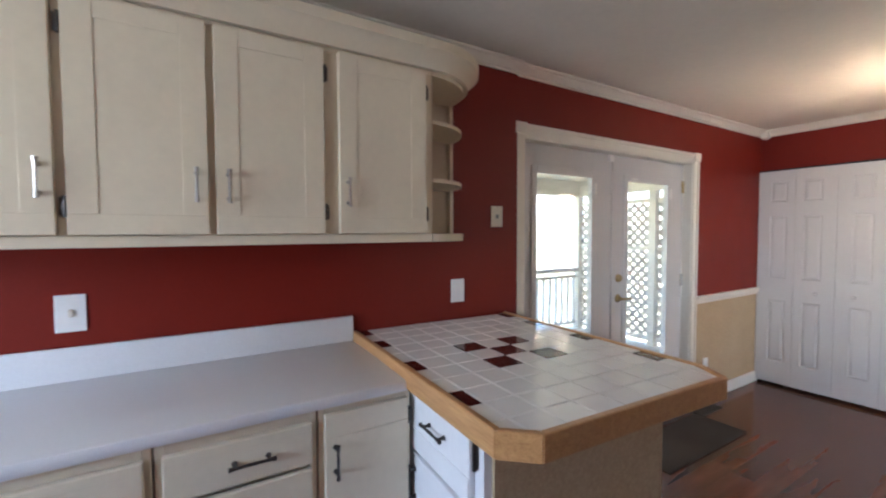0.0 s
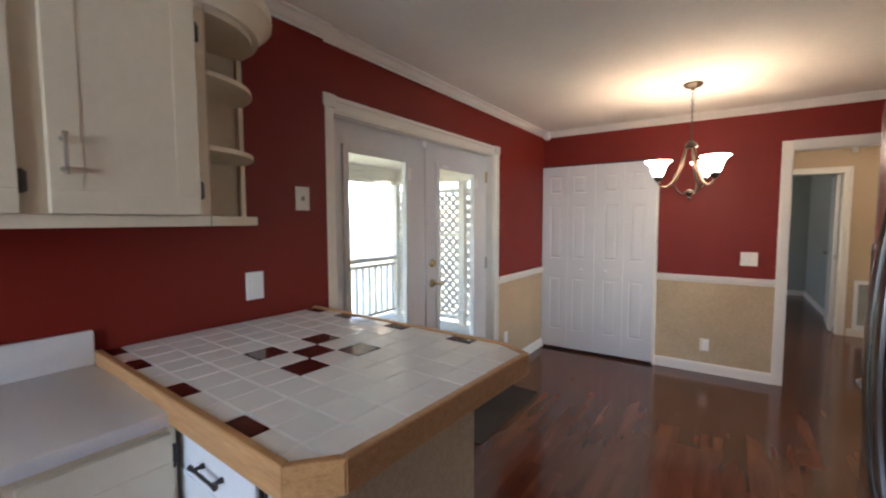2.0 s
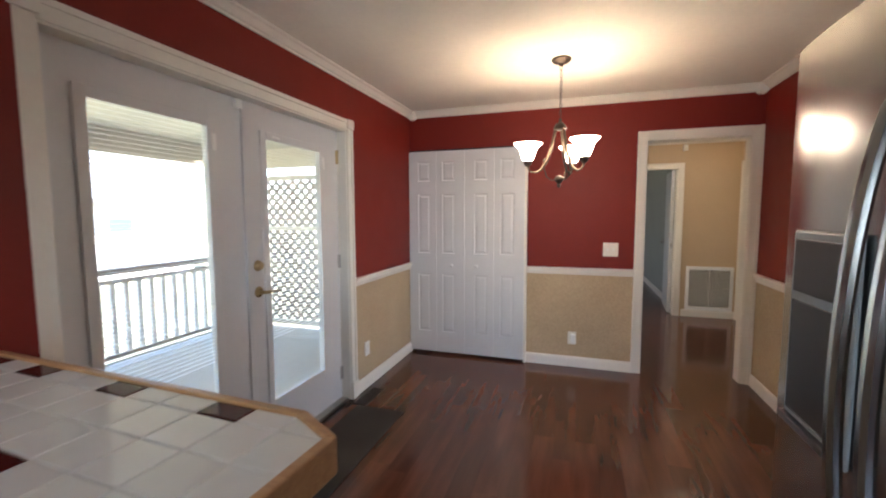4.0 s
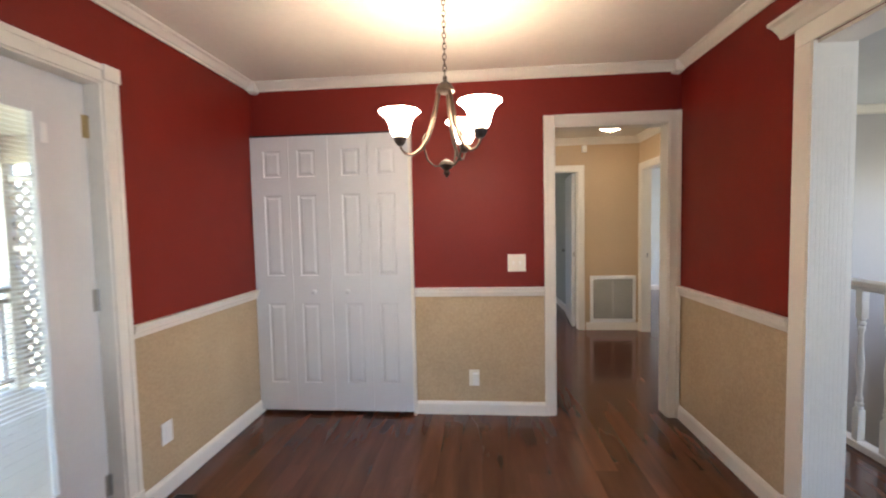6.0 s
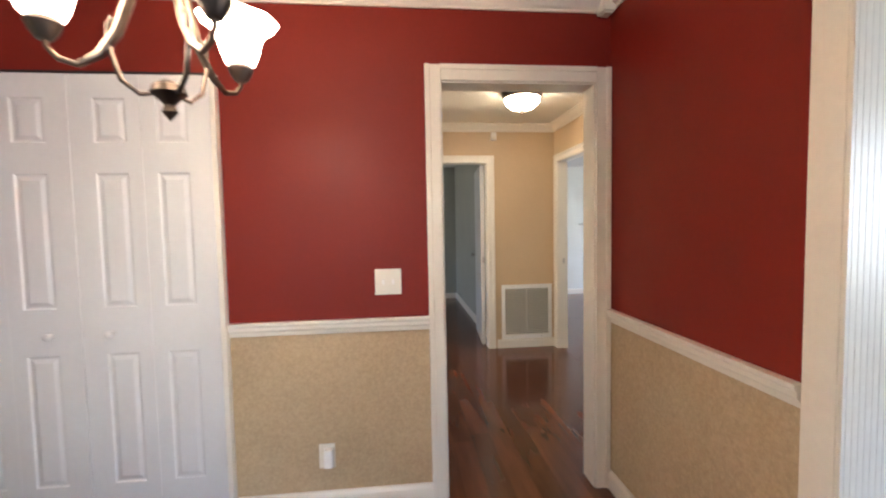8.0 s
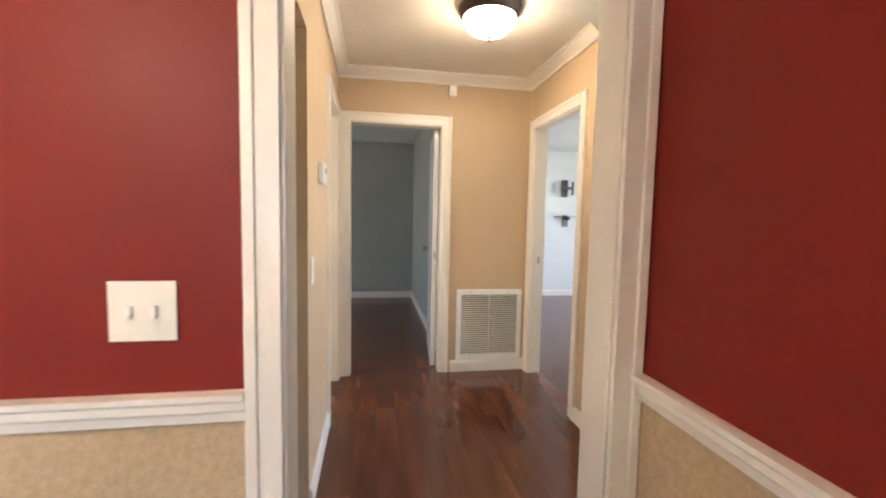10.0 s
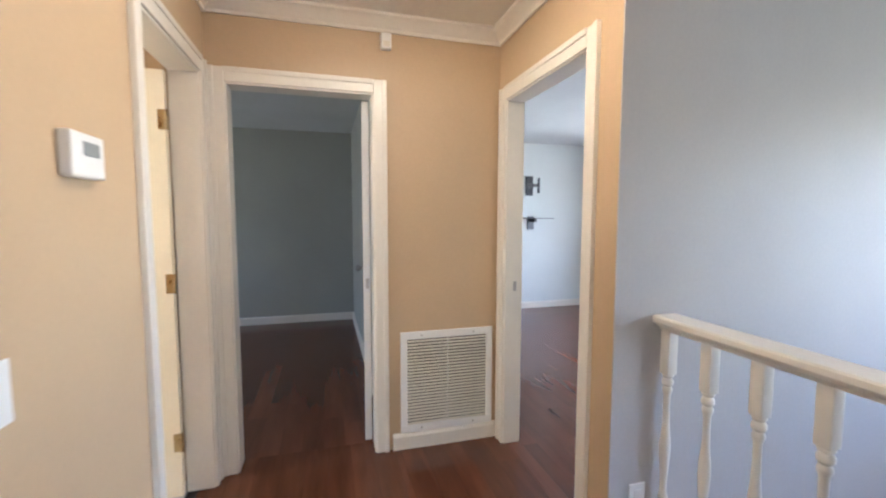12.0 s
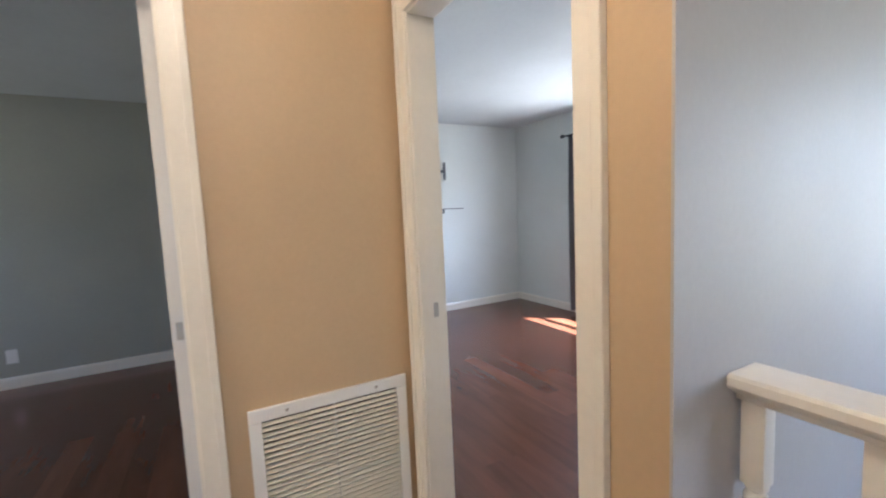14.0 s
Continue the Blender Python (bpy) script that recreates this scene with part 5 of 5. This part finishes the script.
for a, b, c, d in ((-0.675, -0.63, -0.69, 0.69), (0.63, 0.675, -0.69, 0.69), (-0.6295, 0.6295, 0.645, 0.69), (-0.6295, 0.6295, -0.69, -0.645), (-0.6295, 0.6295, -0.02, 0.02), (-0.02, 0.02, -0.6445, -0.0205)):
    part("window_frame", one(a, b, -0.03, 0.03, c, d, 0.003), DOOR, W1)
part("window_sill", one(-0.72, 0.72, 0.0605, 0.11, -0.715, -0.691, 0.004), TRIM, W1)
pn = part("pane", one(-0.6295, 0.6295, -0.004, 0.0, -0.644, 0.644), GLASS, W1)
pn.visible_shadow = False
# unseen edge added where it trims the sun patch on the floor
boxes("eaves_sun_cut", [(-3.2, 10.9, -5.22, -5.12, 2.40, 2.559, 0)], [TRIM], "unseen white eaves, set to cut the corner room's sun", "roof")

# ---- porch and garden ----
PX, PY = 5.20, 4.65   # outer lines of the porch
solo("ground", one(-400, 400, -400, 400, -1.6, -1.45), GRASS, "pale lawn, lightened to look sunlit, reaching to the distance", "ground", kind="structure")
DK = base("porch_deck", "pale painted porch deck boards", "deck", (0, 0, -0.05), kind="structure")
y = 2.16
while y < PY + 0.02:
    part("deck_board", one(-1.5, PX + 0.06, y, y + 0.1405, -0.035, 0, 0.002), DECK, DK)
    y += 0.142
part("deck_skirt", one(-1.5, PX + 0.06, PY + 0.155, PY + 0.18, -1.3, -0.001), DECK, DK)
PC = base("porch_ceiling", "cream beadboard porch ceiling", "ceiling", (0, 0, 2.24), kind="structure")
bm = bmesh.new()
y = 2.16
while y < PY + 0.25:
    box(bm, -1.5, PX + 0.25, y, y + 0.086, 0.0, 0.03, 0.003)
    y += 0.09
part("beadboard", bm, PORCH, PC)
part("roof_deck", one(-1.6, PX + 0.35, 2.16, PY + 0.4, 0.0305, 0.16), ROOFING, PC)
PB = base("porch_frame", "cream porch beam on square posts", "porch", (0, 0, -0.05), kind="structure")
part("beam", one(-1.5, PX + 0.06, PY - 0.05, PY + 0.05, 2.06, 2.289), PORCH, PB)
part("side_beam", one(PX - 0.05, PX + 0.05, 2.16, PY - 0.0505, 2.06, 2.289), PORCH, PB)
for px, py in ((-1.45, PY), (1.35, PY), (PX, PY), (PX, 3.41)):
    part("post", one(px - 0.05, px + 0.05, py - 0.0495, py + 0.0495, 0.0, 2.0595, 0.005), PORCH, PB)
PR = base("porch_railing", "white porch railing with square balusters", "railing", (0, PY, -0.05), kind="structure")
for x0, x1 in ((-1.395, 1.295), (1.405, PX - 0.055)):
    part("top_rail", one(x0, x1, -0.045, 0.045, 0.90, 0.955, 0.004), LATTICE, PR)
    part("under_rail", one(x0, x1, -0.02, 0.02, 0.81, 0.85, 0.004), LATTICE, PR)
    part("bottom_rail", one(x0, x1, -0.02, 0.02, 0.08, 0.12, 0.004), LATTICE, PR)
    n = int((x1 - x0) / 0.125)
    for i in range(n):
        bx = x0 + 0.06 + i * (x1 - x0 - 0.12) / (n - 1)
        part("baluster", one(bx - 0.02, bx + 0.02, -0.02, 0.02, 0.1205, 0.8095), SIDING, PR)
LT = base("lattice_screen", "weathered diagonal lattice screen closing the porch side", "lattice", (PX, 0, -0.05), kind="structure")
for y0, y1 in ((2.22, 3.355), (3.465, PY - 0.055)):
    w, hgt = y1 - y0, 1.78
    for sgn, dx in ((1, 0.0), (-1, 0.008)):
        c = -hgt if sgn > 0 else 0.0
        while c < (w if sgn > 0 else w + hgt):
            # strip from (y, z): y = y0 + c + sgn*z'
            lo = max(0.0, (-c if sgn > 0 else c - w))
            hi = min(hgt, (w - c if sgn > 0 else c))
            if hi - lo > 0.03:
                bm = bmesh.new()
                p, q = (y0 + c + sgn * lo, 0.12 + lo), (y0 + c + sgn * hi, 0.12 + hi)
                d = Vector((q[0] - p[0], q[1] - p[1])).normalized()
                nn = Vector((-d.y, d.x)) * 0.021
                vs = []
                for xx in (dx - 0.003, dx + 0.003):
                    vs.append([bm.verts.new((xx, a.x, a.y)) for a in (Vector(p) + nn, Vector(q) + nn, Vector(q) - nn, Vector(p) - nn)])
                bm.faces.new(vs[0])
                bm.faces.new(list(reversed(vs[1])))
                for i in range(4):
                    bm.faces.new((vs[0][i], vs[0][(i + 1) % 4], vs[1][(i + 1) % 4], vs[1][i]))
                part("slat", bm, LATTICE, LT)
            c += 0.125
    for z0, z1 in ((0.06, 0.12), (1.27, 1.32), (1.90, 1.96)):
        part("rail", one(-0.02, 0.025, y0, y1, z0, z1, 0.003), PORCH, LT)
NH = base("neighbour_house", "white neighbouring house with a grey gabled roof", "house", (9.0, 19.0, -1.45))
bm = bmesh.new()
box(bm, -8, 8, 0, 8, 0, 3.6)
part("wall", bm, SIDING, NH)
bm = bmesh.new()
run(bm, [(-0.6, 3.4), (4.0, 5.6), (8.6, 3.4), (8.6, 3.55), (4.0, 5.78), (-0.6, 3.55)], (-8.5, 0, 0), (8.5, 0, 0), (0, 1, 0))
part("roof", bm, ROOFING, NH)
for wx in (-5, 0.5, 4.5):
    wd = part("window", one(wx - 0.55, wx + 0.55, -0.04, -0.001, 1.5, 2.8, 0.004), DOOR, NH)
    part("pane", one(wx - 0.46, wx + 0.46, -0.045, -0.0405, 1.6, 2.7), GREYP, wd)

# ---- floor boards of kitchen, dining room and hall ----
floor = base("floor", "glossy dark red-brown wood plank floor", "floor", kind="structure")
rng = random.Random(11)
cache = {}
for x0, x1, y0, y1 in ((-2.6, 7.31, S, N), (3.30, 7.31, -1.90, S)):
    y = y0
    while y < y1 - 0.01:
        ye = min(y + 0.125, y1)
        if y0 == S:
            xa, xb = (-2.6, E + 0.06) if y > HN - 0.03 else (-2.6, 7.311)
        else:
            xa, xb = 3.30, (SW if y < -1.66 else HE)
        x = xa - rng.uniform(0, 1.1)
        while x < xb:
            a, b = max(x, xa), min(x + 1.215, xb)
            if b - a > 0.02:
                key = (round(b - a, 3), round(ye - y, 3))
                if key not in cache:
                    bm = bmesh.new()
                    w, d = key
                    box(bm, 0.0002, w - 0.0002, 0.0002, d - 0.0002, -0.012, 0, 0)
                    cache[key] = mesh_of("plank", bm, FLOORWOOD)
                ob = new("plank", cache[key])
                ob.location = (a, y, 0)
                ob.parent = floor
            x += 1.215
        y += 0.125
